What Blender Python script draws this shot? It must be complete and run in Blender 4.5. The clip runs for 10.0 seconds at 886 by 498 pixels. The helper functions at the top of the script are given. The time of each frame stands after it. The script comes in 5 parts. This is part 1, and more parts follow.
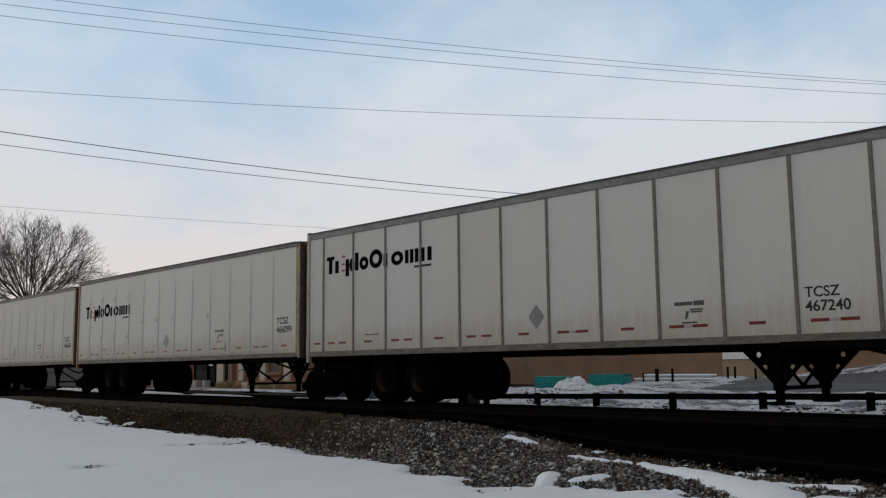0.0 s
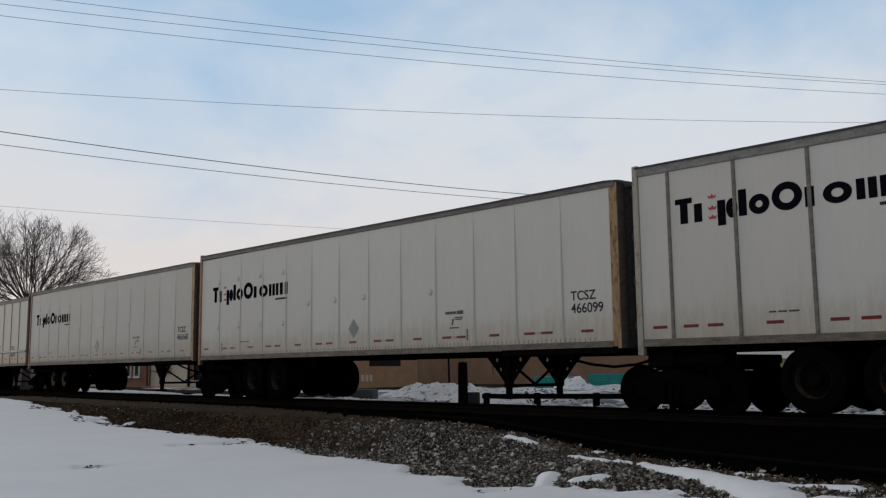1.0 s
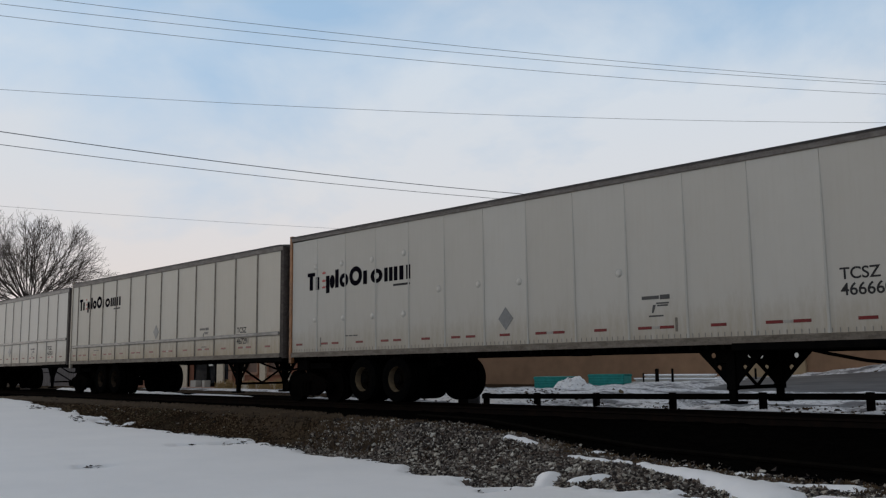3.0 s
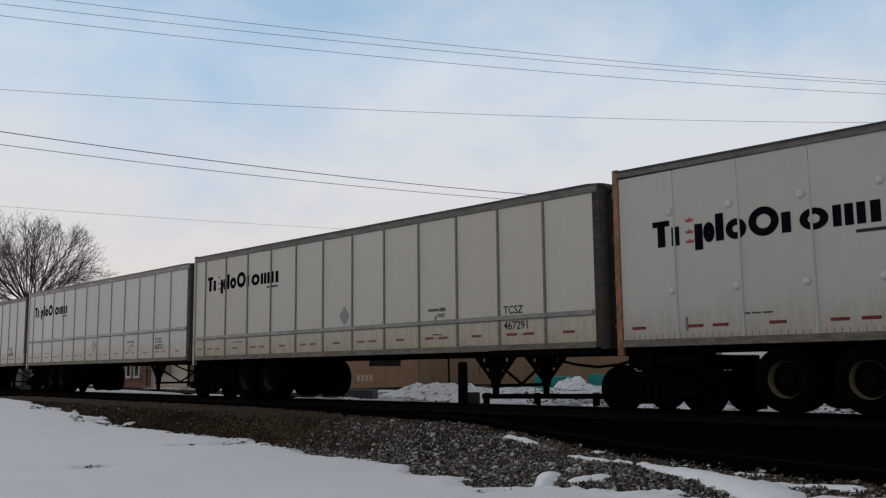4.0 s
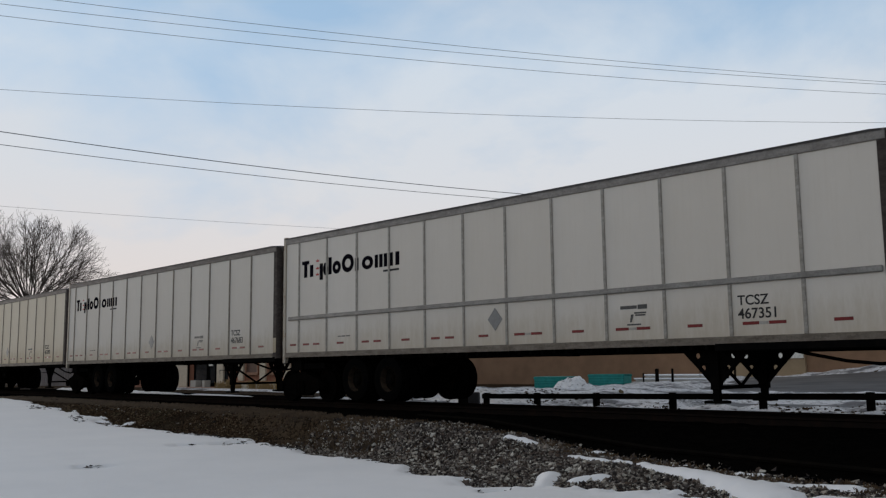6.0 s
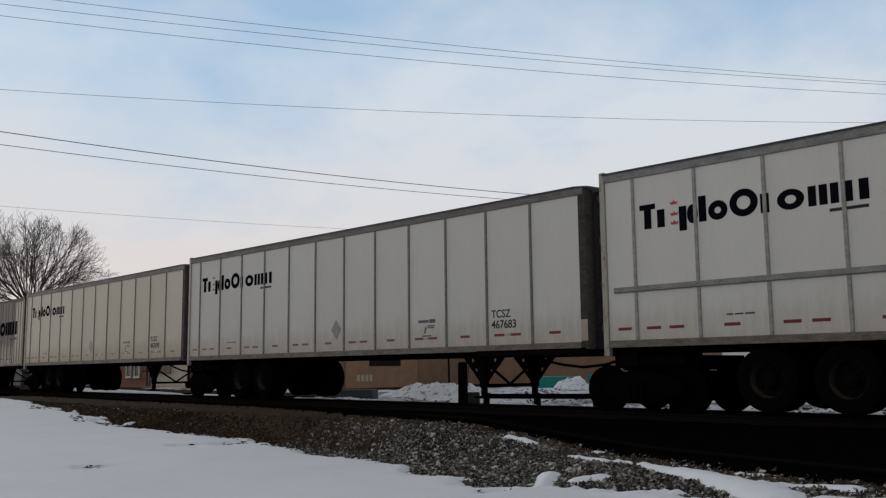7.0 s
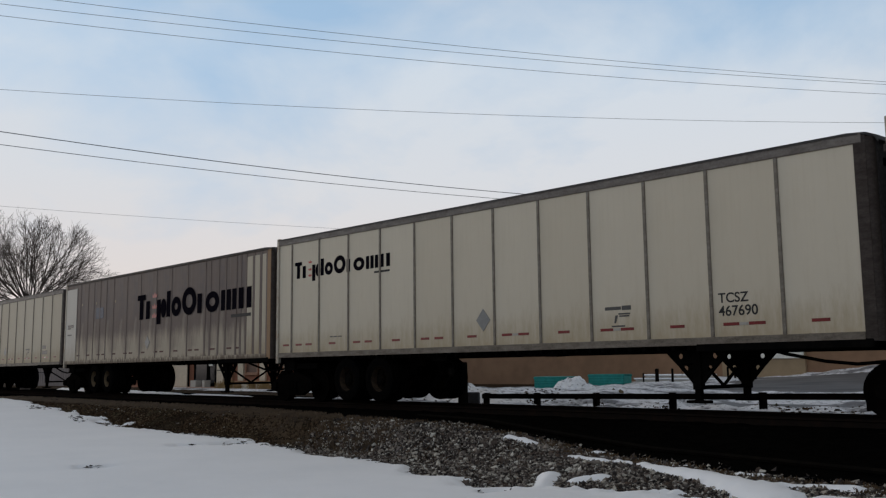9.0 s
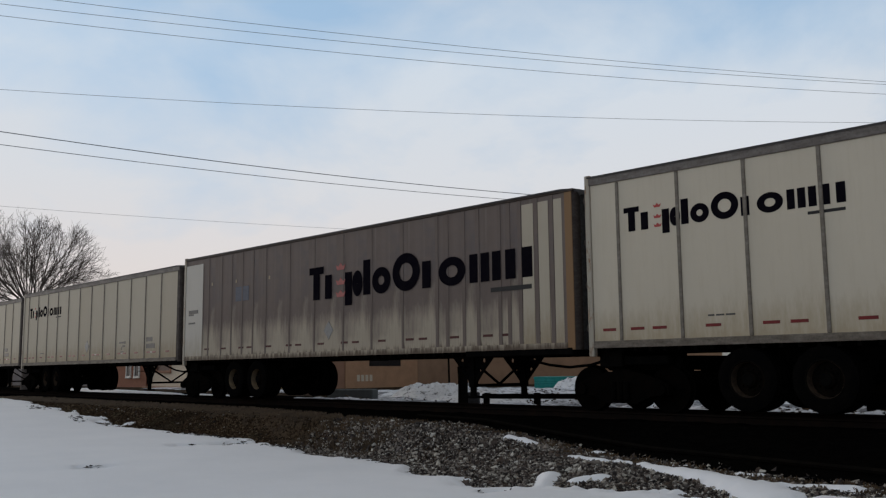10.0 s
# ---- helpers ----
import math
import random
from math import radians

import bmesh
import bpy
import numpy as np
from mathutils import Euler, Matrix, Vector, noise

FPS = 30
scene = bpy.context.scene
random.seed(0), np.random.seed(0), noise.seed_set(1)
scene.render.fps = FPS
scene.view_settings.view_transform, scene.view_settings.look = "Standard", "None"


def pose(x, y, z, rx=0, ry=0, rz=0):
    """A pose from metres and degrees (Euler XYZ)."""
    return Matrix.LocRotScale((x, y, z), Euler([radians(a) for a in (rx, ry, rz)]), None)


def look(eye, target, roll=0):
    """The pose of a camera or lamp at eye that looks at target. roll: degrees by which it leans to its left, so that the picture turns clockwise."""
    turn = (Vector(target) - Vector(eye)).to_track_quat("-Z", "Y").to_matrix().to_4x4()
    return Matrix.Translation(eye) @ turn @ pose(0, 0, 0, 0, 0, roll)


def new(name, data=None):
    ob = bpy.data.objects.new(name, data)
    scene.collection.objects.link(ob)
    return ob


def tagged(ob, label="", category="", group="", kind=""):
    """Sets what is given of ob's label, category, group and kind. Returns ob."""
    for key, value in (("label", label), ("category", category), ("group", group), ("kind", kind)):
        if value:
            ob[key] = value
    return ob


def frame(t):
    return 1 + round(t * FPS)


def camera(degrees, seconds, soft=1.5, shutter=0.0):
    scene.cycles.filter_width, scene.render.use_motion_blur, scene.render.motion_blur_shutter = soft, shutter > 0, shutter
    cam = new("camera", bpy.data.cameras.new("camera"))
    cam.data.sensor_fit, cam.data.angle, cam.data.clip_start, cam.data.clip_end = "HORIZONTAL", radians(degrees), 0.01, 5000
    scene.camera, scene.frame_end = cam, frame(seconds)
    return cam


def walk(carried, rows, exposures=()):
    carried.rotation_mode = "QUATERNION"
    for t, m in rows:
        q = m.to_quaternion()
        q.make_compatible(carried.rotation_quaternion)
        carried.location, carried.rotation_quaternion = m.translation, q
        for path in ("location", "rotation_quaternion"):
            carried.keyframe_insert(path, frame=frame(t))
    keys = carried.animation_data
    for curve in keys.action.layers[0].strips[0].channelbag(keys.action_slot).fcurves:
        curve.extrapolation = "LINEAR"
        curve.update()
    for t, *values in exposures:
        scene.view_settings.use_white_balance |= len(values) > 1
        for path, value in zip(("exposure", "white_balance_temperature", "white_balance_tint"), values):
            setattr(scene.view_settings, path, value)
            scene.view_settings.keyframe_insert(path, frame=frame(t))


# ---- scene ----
# ---------- camera: stands still ----------
cam = camera(51.35, 10.0, soft=1.28, shutter=0.0)
EYE = Vector((0.0, 0.0, 1.6))
YAW, PITCH = radians(-46.748), radians(7.431)
AIM = EYE + Vector((math.sin(YAW) * math.cos(PITCH), math.cos(YAW) * math.cos(PITCH), math.sin(PITCH))) * 20
walk(cam, [(0.0, look(EYE, AIM, -0.62)), (10.0, look(EYE, AIM, -0.62))])

# ---------- world, sun, exposure ----------
SUN_EL, SUN_AZ = radians(9), radians(-96)      # low behind thin cloud, beyond the train
world = bpy.data.worlds.new("winter_sky")
scene.world = world
world.use_nodes = True
wt = world.node_tree
wt.nodes.clear()


def wn(kind, **kw):
    n = wt.nodes.new(kind)
    for key, value in kw.items():
        n.inputs[key].default_value = value
    return n


def wl(a, b):
    wt.links.new(a, b)


sky = wt.nodes.new("ShaderNodeTexSky")
sky.sky_type, sky.sun_disc = "NISHITA", False
sky.sun_elevation, sky.sun_rotation = radians(16), SUN_AZ
sky.altitude, sky.air_density, sky.dust_density, sky.ozone_density = 200, 1.0, 2.0, 2.0
clear = wn("ShaderNodeBackground", Strength=0.10)
wl(sky.outputs[0], clear.inputs[0])
wtc = wt.nodes.new("ShaderNodeTexCoord")
sep = wt.nodes.new("ShaderNodeSeparateXYZ")
wl(wtc.outputs["Generated"], sep.inputs[0])
# veil colour by height above the horizon
veil = wt.nodes.new("ShaderNodeValToRGB")
wl(sep.outputs[2], veil.inputs[0])
el = veil.color_ramp.elements
el[0].position, el[0].color = 0.0, (0.77, 0.68, 0.64, 1)
el[1].position, el[1].color = 1.0, (0.30, 0.29, 0.285, 1)
for p, c in ((0.10, (0.775, 0.722, 0.705)), (0.20, (0.712, 0.735, 0.775)), (0.33, (0.655, 0.735, 0.825)), (0.45, (0.56, 0.62, 0.71)), (0.62, (0.36, 0.35, 0.345))):
    e = el.new(p)
    e.color = (*c, 1)
# thin broken cloud, stretched along the horizon
mapn = wt.nodes.new("ShaderNodeMapping")
mapn.inputs["Scale"].default_value = (1.0, 1.0, 1.8)
mapn.inputs["Location"].default_value = (3.3, 0.9, 1.7)
wl(wtc.outputs["Generated"], mapn.inputs[0])
cl = wn("ShaderNodeTexNoise", Scale=3.8, Detail=6.0, Roughness=0.55, Distortion=0.2)
wl(mapn.outputs[0], cl.inputs["Vector"])
lowhaze = wn("ShaderNodeMapRange", **{"From Min": 0.10, "From Max": 0.44, "To Min": 0.36, "To Max": 0.0})
wl(sep.outputs[2], lowhaze.inputs[0])
addc = wt.nodes.new("ShaderNodeMath")
addc.operation = "ADD"
wl(cl.outputs[0], addc.inputs[0])
wl(lowhaze.outputs[0], addc.inputs[1])
high = wn("ShaderNodeMapRange", **{"From Min": 0.46, "From Max": 0.75, "To Min": 0.0, "To Max": 0.35})   # thicker overhead
wl(sep.outputs[2], high.inputs[0])
addh = wt.nodes.new("ShaderNodeMath")
addh.operation = "ADD"
wl(high.outputs[0], addh.inputs[1])
cover = wn("ShaderNodeMapRange", **{"From Min": 0.40, "From Max": 0.74, "To Min": 0.16, "To Max": 1.0})
wl(addc.outputs[0], addh.inputs[0])
wl(addh.outputs[0], cover.inputs[0])
# the thin cloud is brightest towards the hidden sun
facing = wt.nodes.new("ShaderNodeVectorMath")
facing.operation = "DOT_PRODUCT"
facing.inputs[1].default_value = (math.sin(SUN_AZ), math.cos(SUN_AZ), 0.0)
wl(wtc.outputs["Generated"], facing.inputs[0])
glow = wn("ShaderNodeMapRange", **{"From Min": -1.0, "From Max": 0.3, "To Min": 0.62, "To Max": 1.0})
wl(facing.outputs["Value"], glow.inputs[0])
cloud = wn("ShaderNodeBackground", Strength=1.0)
wl(glow.outputs[0], cloud.inputs["Strength"])
wl(veil.outputs[0], cloud.inputs[0])
bluesky = wn("ShaderNodeBackground", Strength=1.0)
bluesky.inputs[0].default_value = (0.33, 0.55, 0.81, 1)
both = wt.nodes.new("ShaderNodeMixShader")
both.inputs[0].default_value = 0.8
wl(clear.outputs[0], both.inputs[1])
wl(bluesky.outputs[0], both.inputs[2])
mixw = wt.nodes.new("ShaderNodeMixShader")
wl(cover.outputs[0], mixw.inputs[0])
wl(both.outputs[0], mixw.inputs[1])
wl(cloud.outputs[0], mixw.inputs[2])
wout = wt.nodes.new("ShaderNodeOutputWorld")
wl(mixw.outputs[0], wout.inputs[0])

sun = new("sun", bpy.data.lights.new("sun", "SUN"))
sun.data.energy, sun.data.angle, sun.data.color = 0.7, radians(14), (1.0, 0.90, 0.80)
sun_from = Vector((math.sin(SUN_AZ) * math.cos(SUN_EL), math.cos(SUN_AZ) * math.cos(SUN_EL), math.sin(SUN_EL)))
sun.matrix_world = look(sun_from * 50, (0, 0, 0))
scene.view_settings.exposure = -0.06

# ---------- materials ----------


class Mat:
    """A small node-material builder."""

    def __init__(self, name, color=(0.5, 0.5, 0.5), rough=0.6, metal=0.0, spec=0.5):
        self.m = bpy.data.materials.new(name)
        self.m.use_nodes = True
        self.t = self.m.node_tree
        self.b = self.t.nodes["Principled BSDF"]
        self.b.inputs["Base Color"].default_value = (*color, 1)
        self.b.inputs["Roughness"].default_value = rough
        self.b.inputs["Metallic"].default_value = metal
        self.b.inputs["Specular IOR Level"].default_value = spec
        self.color = None
        self.tc = self.t.nodes.new("ShaderNodeTexCoord")

    def link(self, a, b):
        self.t.links.new(a, b)

    def noise(self, scale=5.0, detail=5.0, rough=0.6, stretch=(1, 1, 1), space="Object", dist=0.0):
        mp = self.t.nodes.new("ShaderNodeMapping")
        mp.inputs["Scale"].default_value = stretch
        self.link(self.tc.outputs[space], mp.inputs[0])
        n = self.t.nodes.new("ShaderNodeTexNoise")
        n.inputs["Scale"].default_value, n.inputs["Detail"].default_value = scale, detail
        n.inputs["Roughness"].default_value, n.inputs["Distortion"].default_value = rough, dist
        self.link(mp.outputs[0], n.inputs["Vector"])
        return n.outputs[0]

    def voronoi(self, scale, feature="F1", out="Distance", space="Object"):
        n = self.t.nodes.new("ShaderNodeTexVoronoi")
        n.feature = feature
        n.inputs["Scale"].default_value = scale
        self.link(self.tc.outputs[space], n.inputs["Vector"])
        return n.outputs[out]

    def ramp(self, fac, stops):
        r = self.t.nodes.new("ShaderNodeValToRGB")
        e = r.color_ramp.elements
        e[0].position, e[0].color = stops[0][0], (*stops[0][1], 1)
        e[1].position, e[1].color = stops[-1][0], (*stops[-1][1], 1)
        for p, c in stops[1:-1]:
            e.new(p).color = (*c, 1)
        self.link(fac, r.inputs[0])
        return r.outputs[0]

    def span(self, fac, a, b, lo=0.0, hi=1.0):
        r = self.t.nodes.new("ShaderNodeMapRange")
        for key, v in (("From Min", a), ("From Max", b), ("To Min", lo), ("To Max", hi)):
            r.inputs[key].default_value = v
        self.link(fac, r.inputs[0])
        return r.outputs[0]

    def math(self, op, a, b):
        n = self.t.nodes.new("ShaderNodeMath")
        n.operation = op
        for i, v in enumerate((a, b)):
            if isinstance(v, (int, float)):
                n.inputs[i].default_value = v
            else:
                self.link(v, n.inputs[i])
        return n.outputs[0]

    def mix(self, fac, a, b, mode="MIX"):
        n = self.t.nodes.new("ShaderNodeMix")
        n.data_type, n.blend_type = "RGBA", mode
        for i, v in ((0, fac), (6, a), (7, b)):
            if isinstance(v, tuple):
                n.inputs[i].default_value = (*v, 1)
            elif isinstance(v, (int, float)):
                n.inputs[i].default_value = v
            else:
                self.link(v, n.inputs[i])
        return n.outputs[2]

    def random(self):
        return self.t.nodes.new("ShaderNodeObjectInfo").outputs["Random"]

    def island(self):
        return self.t.nodes.new("ShaderNodeNewGeometry").outputs["Random Per Island"]

    def axis(self, i, space="Object"):
        s = self.t.nodes.new("ShaderNodeSeparateXYZ")
        self.link(self.tc.outputs[space], s.inputs[0])
        return s.outputs[i]

    def set(self, color=None, rough=None, metal=None):
        for v, key in ((color, "Base Color"), (rough, "Roughness"), (metal, "Metallic")):
            if v is not None:
                self.link(v, self.b.inputs[key])
        return self

    def bump(self, h, strength=0.3, dist=0.01):
        n = self.t.nodes.new("ShaderNodeBump")
        n.inputs["Strength"].default_value, n.inputs["Distance"].default_value = strength, dist
        self.link(h, n.inputs["Height"])
        self.link(n.outputs[0], self.b.inputs["Normal"])
        return self


def mat_painted_panel(name, tone, grime, amount):
    """White painted panel skin: soft mottling, grey wash-down streaks, road film."""
    k = Mat(name, tone, 0.75, 0.0, 0.04)
    mott = k.noise(1.3, 5, 0.6)
    streak = k.noise(1.6, 7, 0.62, (5, 5, 0.5))
    fine = k.noise(40, 3, 0.6)
    c = k.mix(k.span(mott, 0.3, 0.7, 0, 0.35), tone, tuple(v * 0.86 for v in tone))
    c = k.mix(k.span(streak, 0.50, 0.85, 0, amount * 0.4), c, grime)
    # road film that fades out at uneven height
    edge = k.math("ADD", k.axis(2), k.span(k.noise(2.2, 5, 0.7, (3, 3, 0.6)), 0.3, 0.7, -0.35, 0.35))
    c = k.mix(k.span(edge, 1.25, 2.0, amount * 1.3, 0.0), c, grime)
    c = k.mix(k.span(k.random(), 0, 1, 0, 0.16), c, grime)
    k.set(color=c, rough=k.span(fine, 0.3, 0.7, 0.6, 0.8))
    return k.bump(k.noise(1.1, 3, 0.5), 0.15, 0.02).m


def mat_metal_rail(name, tone, dark, rough=0.55, metal=0.3):
    k = Mat(name, tone, rough, metal)
    n = k.noise(3, 6, 0.7, (1.2, 4, 4))
    c = k.mix(k.span(n, 0.35, 0.7), tone, dark)
    c = k.mix(k.span(k.noise(25, 4, 0.7), 0.45, 0.75, 0, 0.6), c, tuple(v * 0.5 for v in dark))
    k.set(color=c, rough=k.span(n, 0.3, 0.7, rough - 0.1, rough + 0.15))
    return k.bump(k.noise(30, 3), 0.2, 0.004).m


def mat_rust(name, paint, amount):
    k = Mat(name, paint, 0.7)
    n = k.noise(2.5, 8, 0.7, (3, 3, 0.8), dist=0.6)
    r = k.ramp(k.noise(9, 6, 0.7), [(0.3, (0.05, 0.022, 0.010)), (0.55, (0.20, 0.085, 0.028)), (0.75, (0.34, 0.19, 0.07))])
    k.set(color=k.mix(k.span(n, 0.72 - amount * 0.4, 0.80 - amount * 0.36), paint, r))
    return k.bump(k.noise(22, 6, 0.7), 0.4, 0.006).m


def mat_dark(name, tone, rough=0.75, metal=0.0, dust=(0.03, 0.025, 0.02)):
    k = Mat(name, tone, rough, metal, 0.0)
    n = k.noise(4, 6, 0.7)
    k.set(color=k.mix(k.span(n, 0.45, 0.8), tone, dust), rough=k.span(n, 0.3, 0.7, rough - 0.1, min(1, rough + 0.15)))
    return k.bump(k.noise(28, 5), 0.3, 0.005).m


def mat_plain(name, tone, rough=0.6, metal=0.0, wear=0.15, scale=12.0):
    k = Mat(name, tone, rough, metal, 0.35)
    n = k.noise(scale, 6, 0.65)
    c = k.mix(k.span(n, 0.35, 0.75), tone, tuple(v * (1 - wear * 2) for v in tone))
    k.set(color=c)
    return k.bump(n, 0.15, 0.004).m


M_WHITE = mat_painted_panel("panel_paint_cream", (0.595, 0.535, 0.43), (0.34, 0.265, 0.16), 0.5)
M_WHITE_F = mat_painted_panel("panel_paint_yellowed", (0.61, 0.565, 0.49), (0.35, 0.27, 0.17), 0.55)
M_WHITE_G = mat_painted_panel("panel_paint_grey_cream", (0.66, 0.62, 0.56), (0.37, 0.30, 0.20), 0.36)
M_WHITE_A = mat_painted_panel("panel_paint_light_grey", (0.63, 0.595, 0.54), (0.36, 0.295, 0.20), 0.45)
M_WHITE_D = mat_painted_panel("panel_paint_dingy", (0.47, 0.42, 0.335), (0.28, 0.215, 0.13), 0.5)
M_WHITE_OLD_D = mat_painted_panel("panel_paint_old_dingy", (0.55, 0.52, 0.465), (0.34, 0.28, 0.20), 0.45)
M_WHITE_OLD = mat_painted_panel("panel_paint_grey_white", (0.65, 0.62, 0.56), (0.37, 0.30, 0.21), 0.5)
M_POST = mat_metal_rail("post_dirty_grey", (0.205, 0.18, 0.148), (0.125, 0.105, 0.080), 0.7, 0.1)
M_POST_LIGHT = mat_metal_rail("post_light_grey", (0.345, 0.325, 0.29), (0.225, 0.205, 0.175), 0.7, 0.1)
M_POST_WHITE = mat_plain("post_painted", (0.46, 0.44, 0.395), 0.7, 0, 0.08, 2)
M_DISC = mat_plain("disc_paint", (0.57, 0.54, 0.485), 0.7, 0, 0.06, 3)
M_TOPRAIL = mat_metal_rail("top_rail_aluminium", (0.180, 0.160, 0.143), (0.112, 0.096, 0.084), 0.75, 0.05)
M_TOPRAIL_LIGHT = mat_metal_rail("top_rail_light", (0.265, 0.25, 0.23), (0.165, 0.15, 0.135), 0.7, 0.1)
# dark roof colour that paints the shadow line of the lip above the top rail
M_ROOFLIP_SHADOW = mat_metal_rail("roof_lip_shadow", (0.040, 0.036, 0.036), (0.022, 0.02, 0.02), 0.7, 0.0)
M_BOTRAIL = mat_metal_rail("bottom_rail_aluminium", (0.19, 0.162, 0.13), (0.085, 0.068, 0.050), 0.8, 0.0)
M_RUBRAIL = mat_metal_rail("rub_rail_aluminium", (0.27, 0.26, 0.24), (0.17, 0.16, 0.145), 0.6, 0.2)
M_REARPOST = mat_rust("rear_post_paint", (0.34, 0.305, 0.245), 0.45)
M_REARPOST_RUSTY = mat_rust("rear_post_rusty", (0.30, 0.13, 0.05), 0.66)
M_NOSE = mat_metal_rail("nose_dark_brown", (0.046, 0.034, 0.028), (0.022, 0.015, 0.012), 0.85, 0.0)
M_CORNER_OCHRE = mat_rust("corner_ochre_brown", (0.20, 0.108, 0.042), 0.3)
M_NOSE_RUSTY = mat_rust("nose_ochre_rust", (0.30, 0.20, 0.095), 0.6)
M_NOSE_BROWN = mat_rust("nose_brown_rust", (0.035, 0.021, 0.013), 0.3)
M_FRONT = mat_metal_rail("front_wall_blue_grey", (0.075, 0.075, 0.082), (0.035, 0.034, 0.037), 0.8, 0.0)
# far darker than real steel and rubber: the shade under the vans is painted in
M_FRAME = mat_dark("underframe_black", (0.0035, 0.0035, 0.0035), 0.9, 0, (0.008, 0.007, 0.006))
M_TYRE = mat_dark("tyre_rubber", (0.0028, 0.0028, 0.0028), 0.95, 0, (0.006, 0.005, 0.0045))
M_FLEET = mat_plain("fleet_black", (0.025, 0.024, 0.024), 0.8)
M_EMBLEM = mat_plain("emblem_dark_grey", (0.07, 0.068, 0.065), 0.6)
# rim barrels are painted paler as if lit, the dish below darker as if shaded
M_LIP_LIT = mat_dark("rim_lip_lit", (0.035, 0.026, 0.020), 0.8, 0.1, (0.10, 0.070, 0.045))
M_LIP_TAN = mat_dark("rim_lip_tan", (0.13, 0.10, 0.066), 0.8, 0.0, (0.26, 0.19, 0.105))
M_RIM = mat_dark("wheel_rim_shaded", (0.005, 0.0045, 0.004), 0.8, 0.1, (0.014, 0.010, 0.007))
# bogie steel, rails and ties carry the train's shade in their near-black colours
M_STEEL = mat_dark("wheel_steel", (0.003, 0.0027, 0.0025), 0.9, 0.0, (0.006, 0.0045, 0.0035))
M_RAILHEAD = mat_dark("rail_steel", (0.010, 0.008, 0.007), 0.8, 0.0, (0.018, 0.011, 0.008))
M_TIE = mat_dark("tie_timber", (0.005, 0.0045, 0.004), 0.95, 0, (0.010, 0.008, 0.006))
M_BLACKINK = mat_dark("marking_black", (0.006, 0.005, 0.008), 0.9, 0, (0.010, 0.009, 0.011))
M_REDINK = mat_plain("marking_red", (0.42, 0.05, 0.045), 0.5, 0, 0.1)
M_REDFADED = mat_plain("marking_red_faded", (0.36, 0.085, 0.075), 0.6, 0, 0.2)
M_REFLECT = mat_plain("reflector_red", (0.18, 0.007, 0.006), 0.5, 0, 0.2, 6)
M_REFLECT_DARK = mat_plain("reflector_dark_red", (0.075, 0.012, 0.010), 0.7, 0, 0.2, 6)
M_REFLECT_W = mat_plain("reflector_white", (0.38, 0.36, 0.32), 0.3, 0, 0.2, 6)
M_PLACARD = mat_plain("placard_aluminium", (0.22, 0.22, 0.215), 0.6, 0.1, 0.15)
M_BLUEINK = mat_plain("marking_blue", (0.085, 0.095, 0.125), 0.7, 0.0, 0.2)
M_TEAL = mat_plain("container_teal", (0.015, 0.27, 0.24), 0.5, 0, 0.18, 4)
M_WHITEPAINT = mat_plain("white_paint", (0.82, 0.80, 0.73), 0.6)
M_CREAM = mat_plain("cream_paint", (0.68, 0.58, 0.44), 0.7)
M_BROWNWALL = mat_plain("brown_wall", (0.33, 0.178, 0.112), 0.85, 0, 0.10, 1.2)
M_WAREHOUSE = mat_plain("warehouse_brown", (0.27, 0.158, 0.092), 0.85, 0, 0.14, 0.8)
M_ORANGE = mat_plain("orange_brown_wall", (0.47, 0.265, 0.15), 0.85, 0, 0.12, 1.5)
M_TANWALL = mat_plain("tan_wall", (0.33, 0.24, 0.145), 0.85, 0, 0.10, 1.2)
M_GREYWALL = mat_plain("grey_siding", (0.50, 0.47, 0.42), 0.8, 0, 0.08, 2)
M_BRICK = mat_plain("brown_brick", (0.32, 0.135, 0.08), 0.9, 0, 0.14, 6)
M_BLIND = mat_plain("window_blind_brown", (0.13, 0.065, 0.042), 0.6, 0, 0.15, 3)
M_SHED = mat_plain("shed_dull_grey", (0.235, 0.205, 0.20), 0.85, 0, 0.12, 2)
M_STAINED = mat_plain("stained_concrete", (0.035, 0.034, 0.037), 0.9, 0, 0.2, 5)
M_CONCRETE = mat_plain("dark_concrete", (0.085, 0.09, 0.088), 0.9, 0, 0.15, 3)
M_ROOF = mat_plain("roof_felt", (0.06, 0.055, 0.05), 0.9)
M_WIRE = mat_plain("wire_grey", (0.11, 0.125, 0.15), 0.6)
M_POSTWOOD = mat_dark("post_creosote", (0.005, 0.0045, 0.004), 0.95, 0, (0.012, 0.010, 0.008))

_g = Mat("window_glass", (0.012, 0.014, 0.017), 0.12, 0.0, 0.5)
_g.set(rough=_g.span(_g.noise(3, 3), 0.3, 0.7, 0.08, 0.2))
M_GLASS = _g.m

_s = Mat("snow", (0.86, 0.875, 0.91), 0.8, 0, 0.2)
_n = _s.noise(0.9, 6, 0.6)
_s.set(color=_s.mix(_s.span(_s.noise(14, 6, 0.7), 0.62, 0.78, 0, 0.25), _s.ramp(_n, [(0.3, (0.89, 0.91, 0.94)), (0.7, (0.94, 0.955, 0.98))]), (0.45, 0.42, 0.38)))
_s.bump(_s.math("ADD", _s.noise(5, 6, 0.65), _s.math("MULTIPLY", _s.noise(60, 4, 0.7), 0.25)), 0.35, 0.03)
M_SNOW = _s.m

